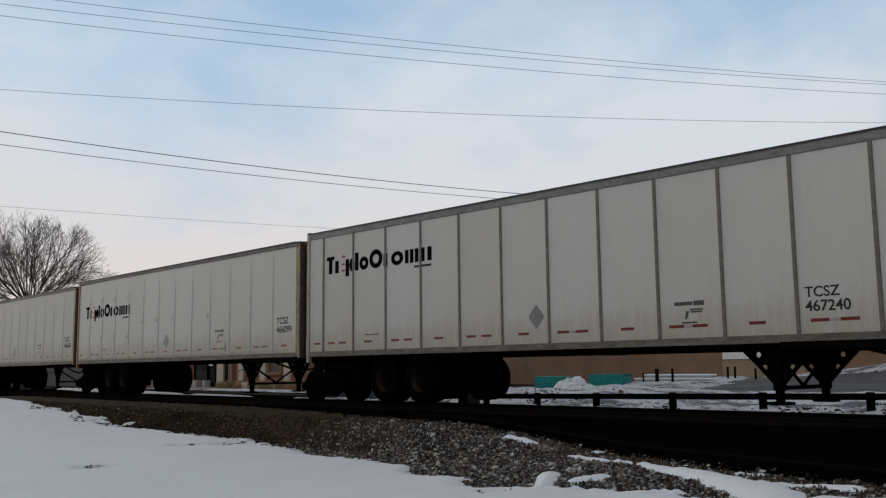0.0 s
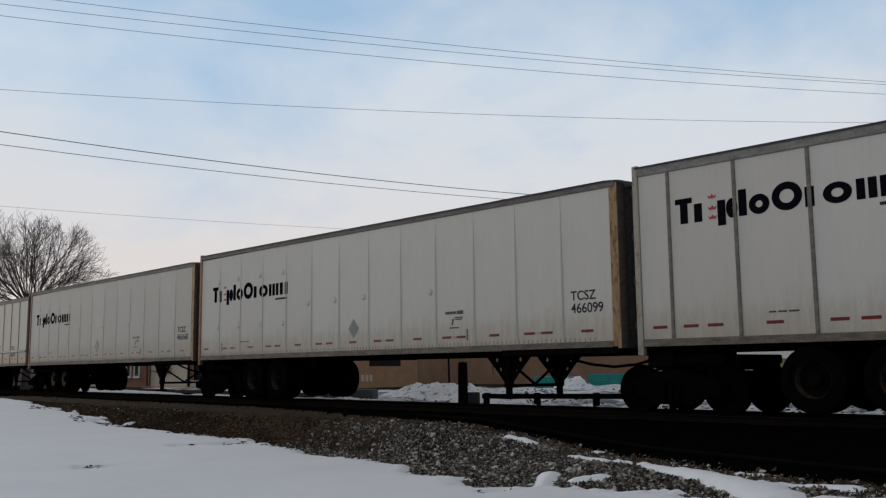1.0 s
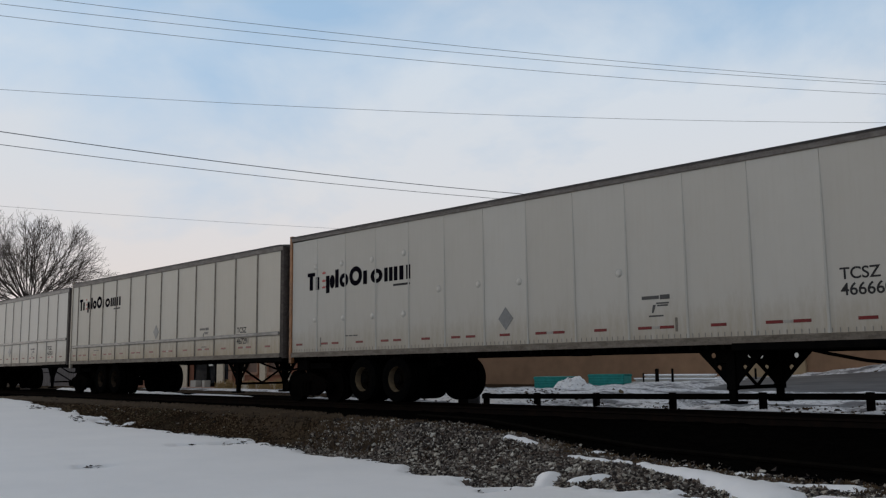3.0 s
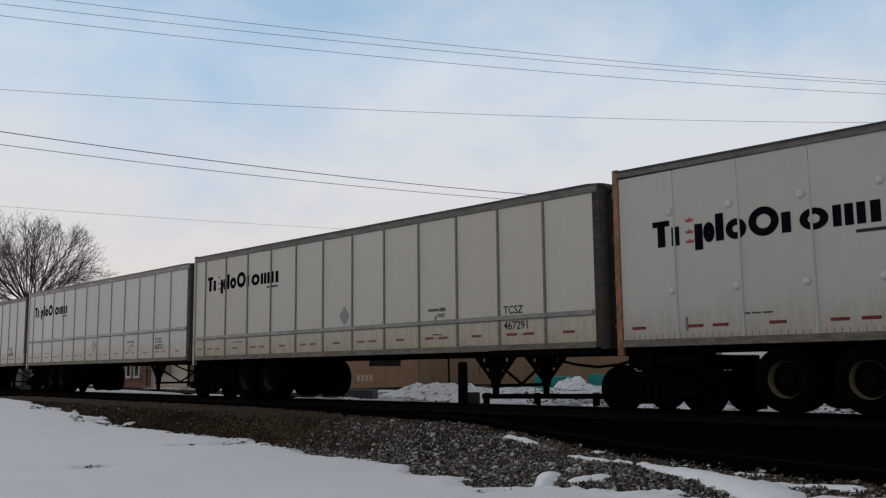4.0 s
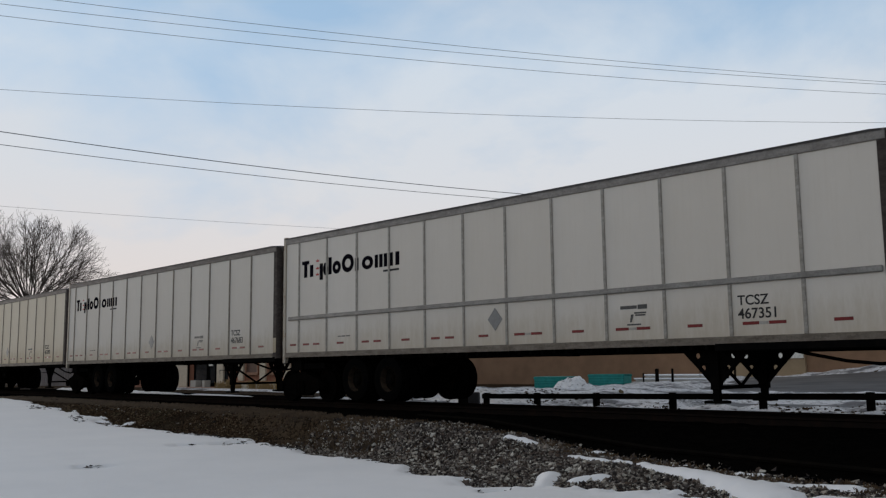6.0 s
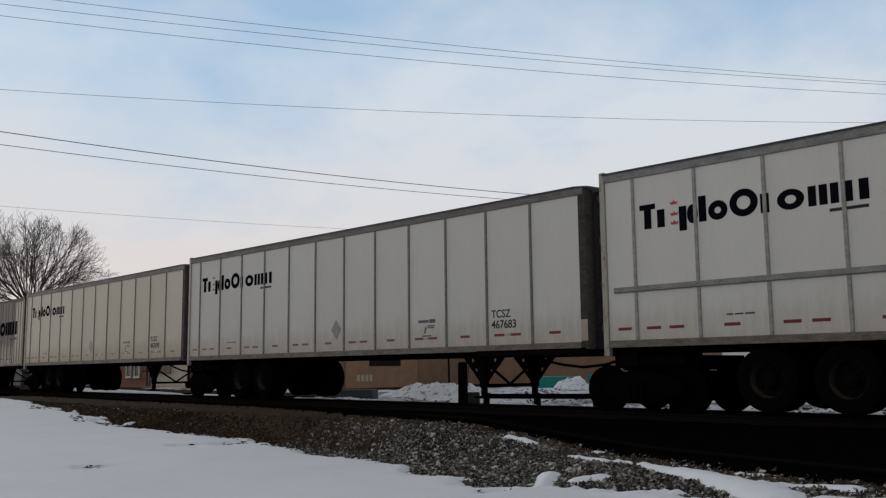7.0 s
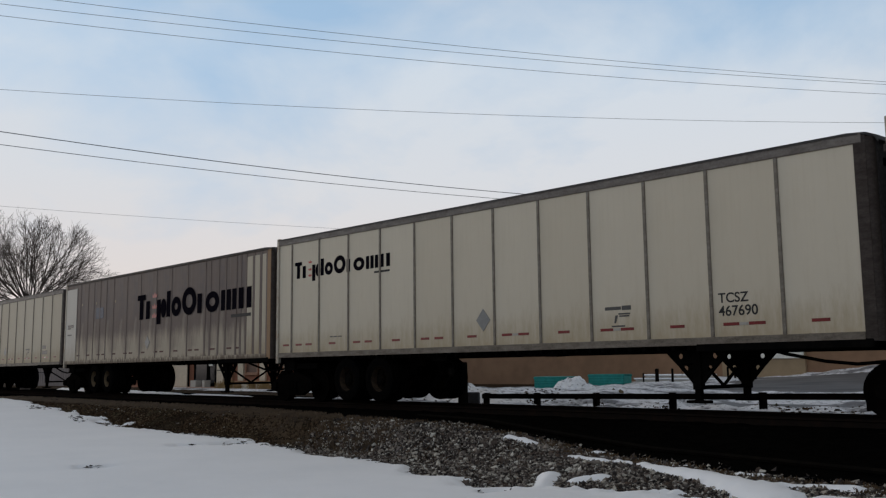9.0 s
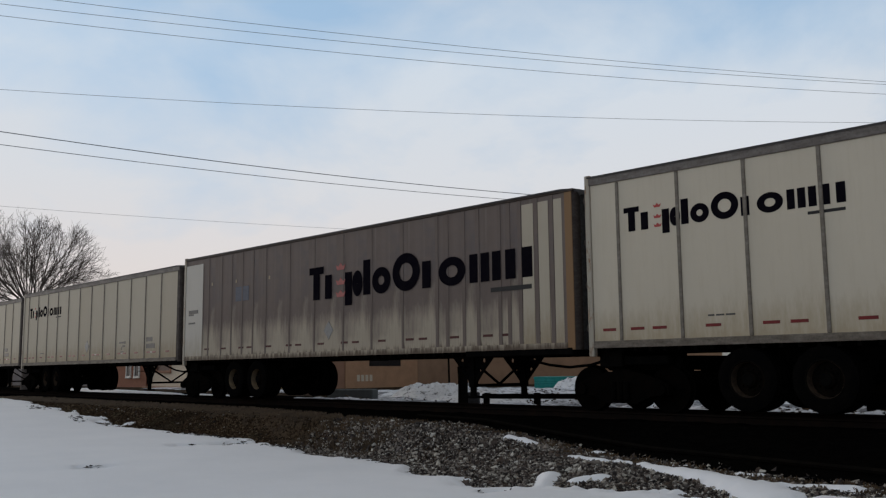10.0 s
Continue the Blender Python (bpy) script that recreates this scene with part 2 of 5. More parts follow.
_s = Mat("snow_dirty", (0.70, 0.72, 0.75), 0.85, 0, 0.2)
_n = _s.noise(4.2, 9, 0.82)
_c = _s.ramp(_n, [(0.36, (0.03, 0.027, 0.026)), (0.42, (0.20, 0.20, 0.21)), (0.46, (0.68, 0.69, 0.72)), (0.7, (0.84, 0.85, 0.87))])
_s.set(color=_s.mix(_s.span(_s.noise(0.8, 5, 0.65, (0.6, 1, 1)), 0.50, 0.60, 0, 0.8), _c, (0.07, 0.07, 0.078)))
_s.bump(_s.noise(7, 8, 0.75), 0.7, 0.06)
M_SNOWDIRTY = _s.m

_s = Mat("asphalt_wet", (0.06, 0.06, 0.062), 0.7, 0, 0.4)
_n = _s.noise(0.5, 6, 0.65, (0.4, 1.4, 1))
_s.set(color=_s.ramp(_n, [(0.35, (0.055, 0.055, 0.058)), (0.6, (0.13, 0.13, 0.135)), (0.78, (0.34, 0.34, 0.35))]))
_s.bump(_s.noise(60, 4), 0.3, 0.01)
M_ASPHALT = _s.m

# bare ground: brown dirt and cinders with random dark patches
_s = Mat("ballast_ground", (0.08, 0.07, 0.06), 0.95, 0, 0.03)
_v = _s.voronoi(26)
_vc = _s.voronoi(26, out="Color")
_sepc = _s.t.nodes.new("ShaderNodeSeparateColor")
_s.link(_vc, _sepc.inputs[0])
_c = _s.ramp(_sepc.outputs[0], [(0.0, (0.006, 0.004, 0.002)), (0.45, (0.022, 0.013, 0.007)), (0.8, (0.050, 0.031, 0.017)), (1.0, (0.085, 0.060, 0.036))])
_c = _s.mix(_s.span(_v, 0.0, 0.35, 0.75, 0.0), _c, (0.012, 0.011, 0.010), "MIX")
_c = _s.mix(_s.span(_s.noise(0.7, 5, 0.6), 0.4, 0.65, 0, 0.6), _c, (0.024, 0.012, 0.005))
_c = _s.mix(_s.span(_s.noise(2.6, 6, 0.7), 0.45, 0.62, 0, 0.75), _c, (0.007, 0.005, 0.003))
_c = _s.mix(_s.span(_s.noise(5.0, 6, 0.75, dist=0.5), 0.52, 0.66, 0, 0.8), _c, (0.125, 0.080, 0.042))
_c = _s.mix(_s.span(_s.noise(9.0, 5, 0.8), 0.57, 0.70, 0, 0.7), _c, (0.10, 0.095, 0.055))
_s.set(color=_c)
_s.bump(_s.math("ADD", _s.math("MULTIPLY", _v, -1.0), _s.noise(6, 5)), 0.9, 0.03)
M_BALLAST = _s.m

# cinders coloured almost black, so the shade by the train is in the colour
_s = Mat("cinder_shade_black", (0.010, 0.009, 0.008), 0.98, 0, 0.0)
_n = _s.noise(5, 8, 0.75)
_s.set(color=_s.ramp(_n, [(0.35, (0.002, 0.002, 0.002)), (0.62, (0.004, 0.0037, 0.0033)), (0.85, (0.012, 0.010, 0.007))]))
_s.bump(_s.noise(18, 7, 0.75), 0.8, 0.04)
M_CINDER = _s.m

_s = Mat("gravel_stone", (0.15, 0.13, 0.12), 0.85, 0, 0.12)
_c = _s.ramp(_s.island(), [(0.0, (0.012, 0.010, 0.010)), (0.36, (0.060, 0.051, 0.047)), (0.50, (0.105, 0.075, 0.058)), (0.62, (0.145, 0.130, 0.122)), (0.82, (0.30, 0.265, 0.225)), (0.93, (0.46, 0.43, 0.37)), (1.0, (0.68, 0.66, 0.60))])
_s.set(color=_s.mix(_s.span(_s.noise(30, 4), 0.4, 0.7, 0, 0.4), _c, (0.04, 0.033, 0.027)))
M_STONE = _s.m

_s = Mat("bark_grey_brown", (0.07, 0.055, 0.045), 0.9)
_s.set(color=_s.ramp(_s.noise(6, 5, 0.7), [(0.3, (0.045, 0.037, 0.032)), (0.7, (0.125, 0.10, 0.085))]))
M_BARK = _s.m

# weathered silver skin: dull metal above, salt film with ragged upper edge below; its posts stay bare


def mat_silver(name, salted):
    k = Mat(name, (0.12, 0.10, 0.09), 0.7, 0.0, 0.05)
    drip = k.noise(1.6, 7, 0.75, (3.0, 3.0, 0.25))
    fine = k.noise(5.0, 5, 0.7, (5.0, 5.0, 0.12))
    met = k.ramp(k.noise(0.8, 6, 0.65, (1.2, 1.2, 0.8)), [(0.3, (0.138, 0.109, 0.095)), (0.7, (0.182, 0.148, 0.130))])
    met = k.mix(k.span(fine, 0.55, 0.75, 0, 0.18), met, (0.085, 0.070, 0.062))
    met = k.mix(k.span(k.noise(0.45, 4, 0.6, (1, 1, 1.6)), 0.5, 0.68, 0, 0.5), met, (0.10, 0.10, 0.115))
    if salted:
        plume = k.noise(0.9, 5, 0.6, (1.3, 1.3, 0.45))
        edge = k.math("ADD", k.axis(2), k.math("ADD", k.span(plume, 0.32, 0.68, -0.70, 0.70), k.span(drip, 0.3, 0.7, -0.22, 0.22)))
        film = k.math("MULTIPLY", k.span(edge, 1.50, 2.35, 1.0, 0.0), k.span(fine, 0.30, 0.66, 0.62, 1.0))
        met = k.mix(film, met, (0.42, 0.365, 0.28))
        met = k.mix(k.math("MULTIPLY", k.span(k.noise(2.4, 5, 0.7, (4.0, 4.0, 0.06)), 0.54, 0.70), k.span(k.axis(2), 2.6, 4.2, 0.08, 0.38)), met, (0.26, 0.235, 0.205))
        grime = k.math("ADD", k.axis(2), k.span(k.noise(2.2, 5, 0.7, (5.0, 5.0, 0.1)), 0.3, 0.7, 0.12, -0.13))
        met = k.mix(k.span(grime, 1.20, 1.34, 0.85, 0.0), met, (0.075, 0.052, 0.038))
    k.set(color=met)
    return k.bump(k.noise(1.0, 3), 0.2, 0.02).m


M_SILVER = mat_silver("silver_skin_salted", True)
M_SILVERPOST = mat_silver("silver_post_bare", False)

# ---------- mesh helpers ----------


class Geo:
    """Collects vertices and faces of one mesh."""

    def __init__(self):
        self.v, self.f = [], []

    def add(self, vs, fs):
        o = len(self.v)
        self.v += [tuple(p) for p in vs]
        self.f += [tuple(i + o for i in f) for f in fs]
        return self

    def box(self, x0, x1, y0, y1, z0, z1):
        vs = [(x, y, z) for x in (x0, x1) for y in (y0, y1) for z in (z0, z1)]
        return self.add(vs, [(0, 1, 3, 2), (4, 6, 7, 5), (0, 4, 5, 1), (2, 3, 7, 6), (0, 2, 6, 4), (1, 5, 7, 3)])

    def cham(self, x0, x1, y0, y1, z0, z1, b):
        """Box whose twelve edges are chamfered."""
        vs, idx = [], {}
        for i, x in enumerate((x0, x1)):
            for j, y in enumerate((y0, y1)):
                for l, z in enumerate((z0, z1)):
                    sx, sy, sz = 1 - 2 * i, 1 - 2 * j, 1 - 2 * l
                    for a, p in enumerate(((x, y + sy * b, z + sz * b), (x + sx * b, y, z + sz * b), (x + sx * b, y + sy * b, z))):
                        idx[i, j, l, a] = len(vs)
                        vs.append(p)
        g = lambda i, j, l, a: idx[i, j, l, a]
        fs = []
        for i in (0, 1):
            fs.append((g(i, 0, 0, 0), g(i, 0, 1, 0), g(i, 1, 1, 0), g(i, 1, 0, 0)))
            fs.append((g(0, i, 0, 1), g(1, i, 0, 1), g(1, i, 1, 1), g(0, i, 1, 1)))
            fs.append((g(0, 0, i, 2), g(0, 1, i, 2), g(1, 1, i, 2), g(1, 0, i, 2)))
        for a in (0, 1):
            for c in (0, 1):
                fs.append((g(a, c, 0, 0), g(a, c, 1, 0), g(a, c, 1, 1), g(a, c, 0, 1)))
                fs.append((g(a, 0, c, 0), g(a, 1, c, 0), g(a, 1, c, 2), g(a, 0, c, 2)))
                fs.append((g(0, a, c, 1), g(1, a, c, 1), g(1, a, c, 2), g(0, a, c, 2)))
        for i in (0, 1):
            for j in (0, 1):
                for l in (0, 1):
                    fs.append((g(i, j, l, 0), g(i, j, l, 1), g(i, j, l, 2)))
        return self.add(vs, fs)

    def turned(self, profile, centre, axis="y", n=28):
        """Solid of revolution: profile of (along the axis, radius)."""
        vs, fs, m = [], [], len(profile)
        for a in range(n):
            t = 2 * math.pi * a / n
            for h, r in profile:
                u, w = r * math.cos(t), r * math.sin(t)
                p = (u, h, w) if axis == "y" else (h, u, w) if axis == "x" else (u, w, h)
                vs.append((p[0] + centre[0], p[1] + centre[1], p[2] + centre[2]))
        for a in range(n):
            for i in range(m - 1):
                fs.append((a * m + i, a * m + i + 1, (a + 1) % n * m + i + 1, (a + 1) % n * m + i))
        return self.add(vs, fs)

    def cyl(self, centre, r, h0, h1, axis="y", n=20):
        return self.turned([(h0, 0.0), (h0, r * 0.94), (h0 + (h1 - h0) * 0.06, r), (h1 - (h1 - h0) * 0.06, r), (h1, r * 0.94), (h1, 0.0)], centre, axis, n)

    def tube(self, pts, r, n=8):
        """Round bar through points; r may be a list."""
        pts = [Vector(p) for p in pts]
        rs = r if isinstance(r, (list, tuple)) else [r] * len(pts)
        vs, fs = [], []
        ref = Vector((0, 0, 1))
        if abs((pts[-1] - pts[0]).normalized().z) > 0.9:
            ref = Vector((1, 0, 0))
        for i, p in enumerate(pts):
            d = (pts[min(i + 1, len(pts) - 1)] - pts[max(i - 1, 0)]).normalized()
            a = d.cross(ref).normalized()
            b = d.cross(a)
            for j in range(n):
                t = 2 * math.pi * j / n
                vs.append(p + (a * math.cos(t) + b * math.sin(t)) * rs[i])
        for i in range(len(pts) - 1):
            for j in range(n):
                fs.append((i * n + j, i * n + (j + 1) % n, (i + 1) * n + (j + 1) % n, (i + 1) * n + j))
        fs.append(tuple(range(n)))
        fs.append(tuple((len(pts) - 1) * n + j for j in range(n)))
        return self.add(vs, fs)

    def prism(self, poly, y0, y1):
        """Outline in x, z carried from y0 to y1."""
        n = len(poly)
        vs = [(x, y0, z) for x, z in poly] + [(x, y1, z) for x, z in poly]
        fs = [tuple(range(n)), tuple(range(2 * n - 1, n - 1, -1))] + [(i, (i + 1) % n, n + (i + 1) % n, n + i) for i in range(n)]
        return self.add(vs, fs)

    def mesh(self, name, material=None, smooth=False):
        me = bpy.data.meshes.new(name)
        me.from_pydata(self.v, [], self.f)
        bm = bmesh.new()
        bm.from_mesh(me)
        bmesh.ops.recalc_face_normals(bm, faces=bm.faces)
        bm.to_mesh(me)
        bm.free()
        if material:
            me.materials.append(material)
        if smooth:
            me.polygons.foreach_set("use_smooth", [True] * len(me.polygons))
            me.set_sharp_from_angle(angle=radians(40))
        return me


MESHES = {}


def mesh_once(key, build):
    if key not in MESHES:
        MESHES[key] = build()
    return MESHES[key]


def part(name, data, parent, label="", at=None):
    """One mesh object under a thing or a part."""
    ob = new(name, data)
    ob.parent = parent
    if at is not None:
        ob.matrix_basis = at
    return tagged(ob, label)


def thing(name, label, category, group="", kind="", data=None):
    return tagged(new(name, data), label, category, group, kind)


# ---------- the line of the track ----------
CURVE_R, SIDE_D = 872.0, 13.699       # radius, distance of the trailers' near side from the camera
RAIL_Z, HALF_W = 0.78, 1.295


def arc(s, lat):
    """Plan position at s metres along the track and lat metres beyond the trailers' near side."""
    a = s / CURVE_R
    return math.sin(a) * (CURVE_R - lat), SIDE_D + CURVE_R - math.cos(a) * (CURVE_R - lat)


def sstep(a, b, x):
    t = np.clip((x - a) / (b - a), 0, 1)
    return t * t * (3 - 2 * t)


def ground_z(s, lat):
    s, lat = np.asarray(s, float), np.asarray(lat, float)
    base = np.interp(s, [-90, -60, -40, -29, -22, -15, -11], [0.8, 0.75, 0.63, 0.45, 0.22, 0.12, 0.0])
    rise = sstep(-3.6, -2.3, lat)
    za = base + (0.6 - base) * rise
    zb = np.maximum(np.interp(lat, [-4.6, -3.3, -1.5, -0.2, 0.1], [0, 0.22, 0.36, 0.55, 0.6]), base)
    w = sstep(-13, -8, s)
    far = 0.6 - 0.2 * sstep(3.5, 7, lat) + (0.5 * sstep(-42, -28, s) + 0.6 * sstep(-29, -14, s)) * sstep(26, 37, lat)
    return np.where(lat < 1, za * (1 - w) + zb * w, far)


_rng = np.random.default_rng(7)
_lat = _rng.random((257, 257))


def vnoise(x, y):
    """Smooth lattice noise, 0 to 1."""
    x, y = np.asarray(x, float), np.asarray(y, float)
    xi, yi = np.floor(x).astype(int), np.floor(y).astype(int)
    fx, fy = x - xi, y - yi
    fx, fy = fx * fx * (3 - 2 * fx), fy * fy * (3 - 2 * fy)
    g = lambda i, j: _lat[i % 256, j % 256]
    return (g(xi, yi) * (1 - fx) + g(xi + 1, yi) * fx) * (1 - fy) + (g(xi, yi + 1) * (1 - fx) + g(xi + 1, yi + 1) * fx) * fy


def fnoise(x, y, octaves=4):
    total, amp, norm = 0, 1.0, 0
    for o in range(octaves):
        total = total + amp * vnoise(x * 2 ** o + 17.3 * o, y * 2 ** o + 5.1 * o)
        norm += amp
        amp *= 0.5
    return total / norm


def sheet(name, s_lines, lat_lines, height, material, keep=None):
    """A sheet over lines along and across the track; height(s, lat) in world metres."""
    S, L = np.meshgrid(s_lines, lat_lines, indexing="ij")
    Z = height(S, L)
    A = S / CURVE_R
    X, Y = np.sin(A) * (CURVE_R - L), SIDE_D + CURVE_R - np.cos(A) * (CURVE_R - L)
    nl = len(lat_lines)
    ids = np.arange(S.size).reshape(S.shape)
    q = np.stack([ids[:-1, :-1], ids[1:, :-1], ids[1:, 1:], ids[:-1, 1:]], -1).reshape(-1, 4)
    if keep is not None:
        ok = keep(S, L)
        cell = (ok[:-1, :-1] | ok[1:, :-1] | ok[1:, 1:] | ok[:-1, 1:]).reshape(-1)
        q = q[cell]
    used = np.unique(q)
    remap = np.full(S.size, -1)
    remap[used] = np.arange(len(used))
    pts = np.stack([X, Y, Z], -1).reshape(-1, 3)[used]
    me = bpy.data.meshes.new(name)
    me.from_pydata(pts.tolist(), [], remap[q].tolist())
    me.materials.append(material)
    me.polygons.foreach_set("use_smooth", [True] * len(me.polygons))
    return me

# ---------- ground ----------
_sl = np.unique(np.concatenate([np.arange(-900, -120, 40), np.arange(-120, -40, 4), np.arange(-40, 12, 0.5), np.arange(12, 120, 6), np.arange(120, 901, 60)]))
_ll = np.unique(np.concatenate([np.arange(-500, -20, 40), np.arange(-20, -6, 1.0), np.arange(-6, 8, 0.2), np.arange(8, 60, 1.5), np.arange(60, 800, 30)]))
tagged(new("ground", sheet("ground", _sl, _ll, lambda s, l: ground_z(s, l) + 0.03 * (fnoise(s * 0.9, l * 1.3) - 0.5), M_BALLAST)),
       "brown gravel and dirt ground sloping up to the track bed", "ground", kind="structure")

# cinder bed under and beside the rails; the train's shade is painted in its black
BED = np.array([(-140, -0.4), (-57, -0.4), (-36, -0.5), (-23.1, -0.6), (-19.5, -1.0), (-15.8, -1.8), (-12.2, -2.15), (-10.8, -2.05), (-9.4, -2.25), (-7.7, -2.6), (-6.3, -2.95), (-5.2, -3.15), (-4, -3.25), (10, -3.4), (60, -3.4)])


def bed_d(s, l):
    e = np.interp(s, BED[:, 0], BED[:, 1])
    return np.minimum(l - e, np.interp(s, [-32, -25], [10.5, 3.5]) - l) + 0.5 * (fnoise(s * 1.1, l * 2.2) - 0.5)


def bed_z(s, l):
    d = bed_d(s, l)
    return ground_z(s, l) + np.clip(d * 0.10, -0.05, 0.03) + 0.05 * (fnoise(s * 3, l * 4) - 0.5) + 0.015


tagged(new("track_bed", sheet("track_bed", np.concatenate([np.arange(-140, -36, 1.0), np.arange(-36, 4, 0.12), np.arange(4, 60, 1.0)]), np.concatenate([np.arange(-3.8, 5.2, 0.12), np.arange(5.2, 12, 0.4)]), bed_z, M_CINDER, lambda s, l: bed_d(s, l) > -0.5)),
       "cinder bed under the rails with the train's shade painted black", "track bed", kind="structure")

# smooth snow on the near side
EDGE = np.array([(-90, -0.9), (-55, -1.1), (-38.8, -2.1), (-33.2, -2.74), (-28.6, -3.3), (-25.1, -3.46), (-22.6, -4.1), (-19.8, -3.85), (-17.8, -3.53), (-16.4, -3.55), (-14.5, -3.78), (-13.6, -4.2), (-13.0, -4.0), (-12.5, -3.8), (-11.3, -3.86), (-10.4, -4.55), (-9.95, -4.4), (-9.65, -4.25), (-9.0, -4.85), (-8.6, -4.95), (-8.3, -4.55), (-7.9, -4.35), (-7.2, -4.27), (-6.3, -4.1), (-5.6, -4.3), (-5.2, -4.2), (-4.7, -3.75), (-4.0, -3.6), (0, -3.9), (12, -4.0)])
STRIPS = [((-22.95, -3.75), (-23.1, -3.3), 0.05), ((-10.6, -2.32), (-10.3, -2.33), 0.06), ((-10.3, -2.33), (-9.97, -2.4), 0.08), ((-8.98, -2.74), (-8.5, -2.84), 0.05), ((-8.5, -2.84), (-8.17, -2.86), 0.05),
          ((-8.05, -2.79), (-7.79, -2.85), 0.045), ((-8.78, -2.40), (-8.58, -2.29), 0.025), ((-7.13, -2.78), (-6.96, -2.72), 0.035), ((-6.04, -3.02), (-5.96, -3.0), 0.03), ((-5.86, -3.0), (-5.74, -2.96), 0.03),
          ((-7.52, -2.92), (-7.15, -3.08), 0.10), ((-7.15, -3.08), (-6.8, -3.14), 0.15), ((-6.8, -3.14), (-6.4, -3.28), 0.18), ((-6.4, -3.28), (-5.97, -3.46), 0.19), ((-5.97, -3.46), (-5.5, -3.62), 0.24), ((-5.5, -3.62), (-5.1, -3.85), 0.30),
          ((-5.35, -3.42), (-4.77, -3.27), 0.08), ((-4.77, -3.27), (-4.45, -3.31), 0.09), ((-8.40, -3.86), (-8.06, -4.4), 0.13), ((-7.84, -3.97), (-7.63, -3.72), 0.09)]


def snow_d(s, l):
    wob = 0.36 * (fnoise(s * 1.6, l * 3.0, 5) - 0.5) + 0.20 * (vnoise(s * 8, l * 11) - 0.5) + 0.14 * (vnoise(s * 17 + 3.0, l * 21) - 0.5) + 0.75 * (fnoise(s * 1.3, l * 5.5, 5) - 0.5) * sstep(-10, -17, s)
    d = np.interp(s, EDGE[:, 0], EDGE[:, 1]) - l + wob
    for (s0, l0), (s1, l1), w in STRIPS:
        t = np.clip(((s - s0) * (s1 - s0) + (l - l0) * (l1 - l0)) / ((s1 - s0) ** 2 + (l1 - l0) ** 2), 0, 1)
        d = np.maximum(d, w - np.hypot(s - s0 - t * (s1 - s0), l - l0 - t * (l1 - l0)) + 0.03 + 0.30 * wob)
    # bare stubble poking through
    for s0, l0, a, b in ((-16.45, -5.12, 0.16, 0.24), (-16.2, -4.25, 0.22, 0.36), (-16.2, -3.85, 0.12, 0.14), (-14.1, -7.78, 0.10, 0.24), (-14.28, -7.97, 0.06, 0.05), (-8.2, -5.17, 0.07, 0.15)):
        d = np.minimum(d, (np.hypot((s - s0) / a, (l - l0) / b) - 1) * 0.22 + 0.5 * wob)
    return d


def snow_z(s, l):
    d = snow_d(s, l)
    return ground_z(s, l) + np.where(d > 0, 0.085 * (1 - np.exp(-d * 9.0)), np.maximum(d * 0.25, -0.12)) + 0.05 * (fnoise(s * 0.35, l * 0.35, 3) - 0.5) * np.clip(d, 0, 1) + 0.006


tagged(new("snow_field", sheet("snow_field", np.concatenate([np.arange(-90, -30, 0.4), np.arange(-30, -2, 0.06), np.arange(-2, 12, 0.6)]),
                               np.concatenate([np.arange(-60, -16, 4.0), np.arange(-16, -8.3, 0.4), np.arange(-8.3, -7.4, 0.06), np.arange(-7.4, -5.6, 0.3), np.arange(-5.6, -0.3, 0.06)]), snow_z, M_SNOW, lambda s, l: snow_d(s, l) > -0.35)),
       "smooth old snow with a ragged melting edge beside the gravel", "snow", kind="stuff")

# dead leaves and twigs that lie on the snow


def litter():
    r = random.Random(9)
    g = Geo()
    for (s0, l0), (s1, l1), n, w in (((-16.4, -5.31), (-16.51, -4.93), 26, 0.05), ((-16.02, -4.57), (-16.3, -4.2), 30, 0.06), ((-16.3, -4.2), (-16.45, -3.9), 34, 0.09), ((-14.26, -7.9), (-14.05, -7.65), 18, 0.03),
                                     ((-8.25, -5.29), (-8.13, -5.04), 30, 0.025), ((-15.3, -3.95), (-14.2, -3.98), 70, 0.10), ((-19.5, -3.95), (-17.0, -3.75), 90, 0.12), ((-12.9, -4.05), (-11.4, -3.95), 50, 0.07), ((-25.5, -3.9), (-23.6, -4.4), 30, 0.12), ((-31.0, -3.3), (-28.8, -3.7), 30, 0.15)):
        for _ in range(n):
            u = r.random()
            s, l = s0 + (s1 - s0) * u + r.gauss(0, w), l0 + (l1 - l0) * u + r.gauss(0, w)
            x, y = arc(s, l)
            z = max(float(snow_z(s, l)), float(ground_z(s, l))) + 0.006
            a, ln, wd = r.uniform(0, 6.28), r.uniform(0.03, 0.09), r.uniform(0.010, 0.026)
            c, q = math.cos(a), math.sin(a)
            h = r.uniform(0.004, 0.022)
            g.add([(x - c * ln, y - q * ln, z - 0.008), (x + q * wd, y - c * wd, z + h), (x + c * ln, y + q * ln, z), (x - q * wd, y + c * wd, z + h * 0.3)], [(0, 1, 2), (0, 2, 3), (0, 3, 1), (1, 3, 2)])
    return g.mesh("leaf_litter", M_LITTER)


M_LITTER = mat_plain("dead_leaf", (0.035, 0.027, 0.02), 0.9)
tagged(new("leaf_litter", litter()), "dark dead leaves and twigs lying on the snow", "leaves", kind="stuff")

# dirty snow and the wet yard beyond the track


def yard_d(s, l):
    return np.minimum(np.minimum(s + 27.0 + 0.25 * (l - 30), l - 20.5), 38 - l) + 2.2 * (fnoise(s * 0.35, l * 0.5) - 0.5)


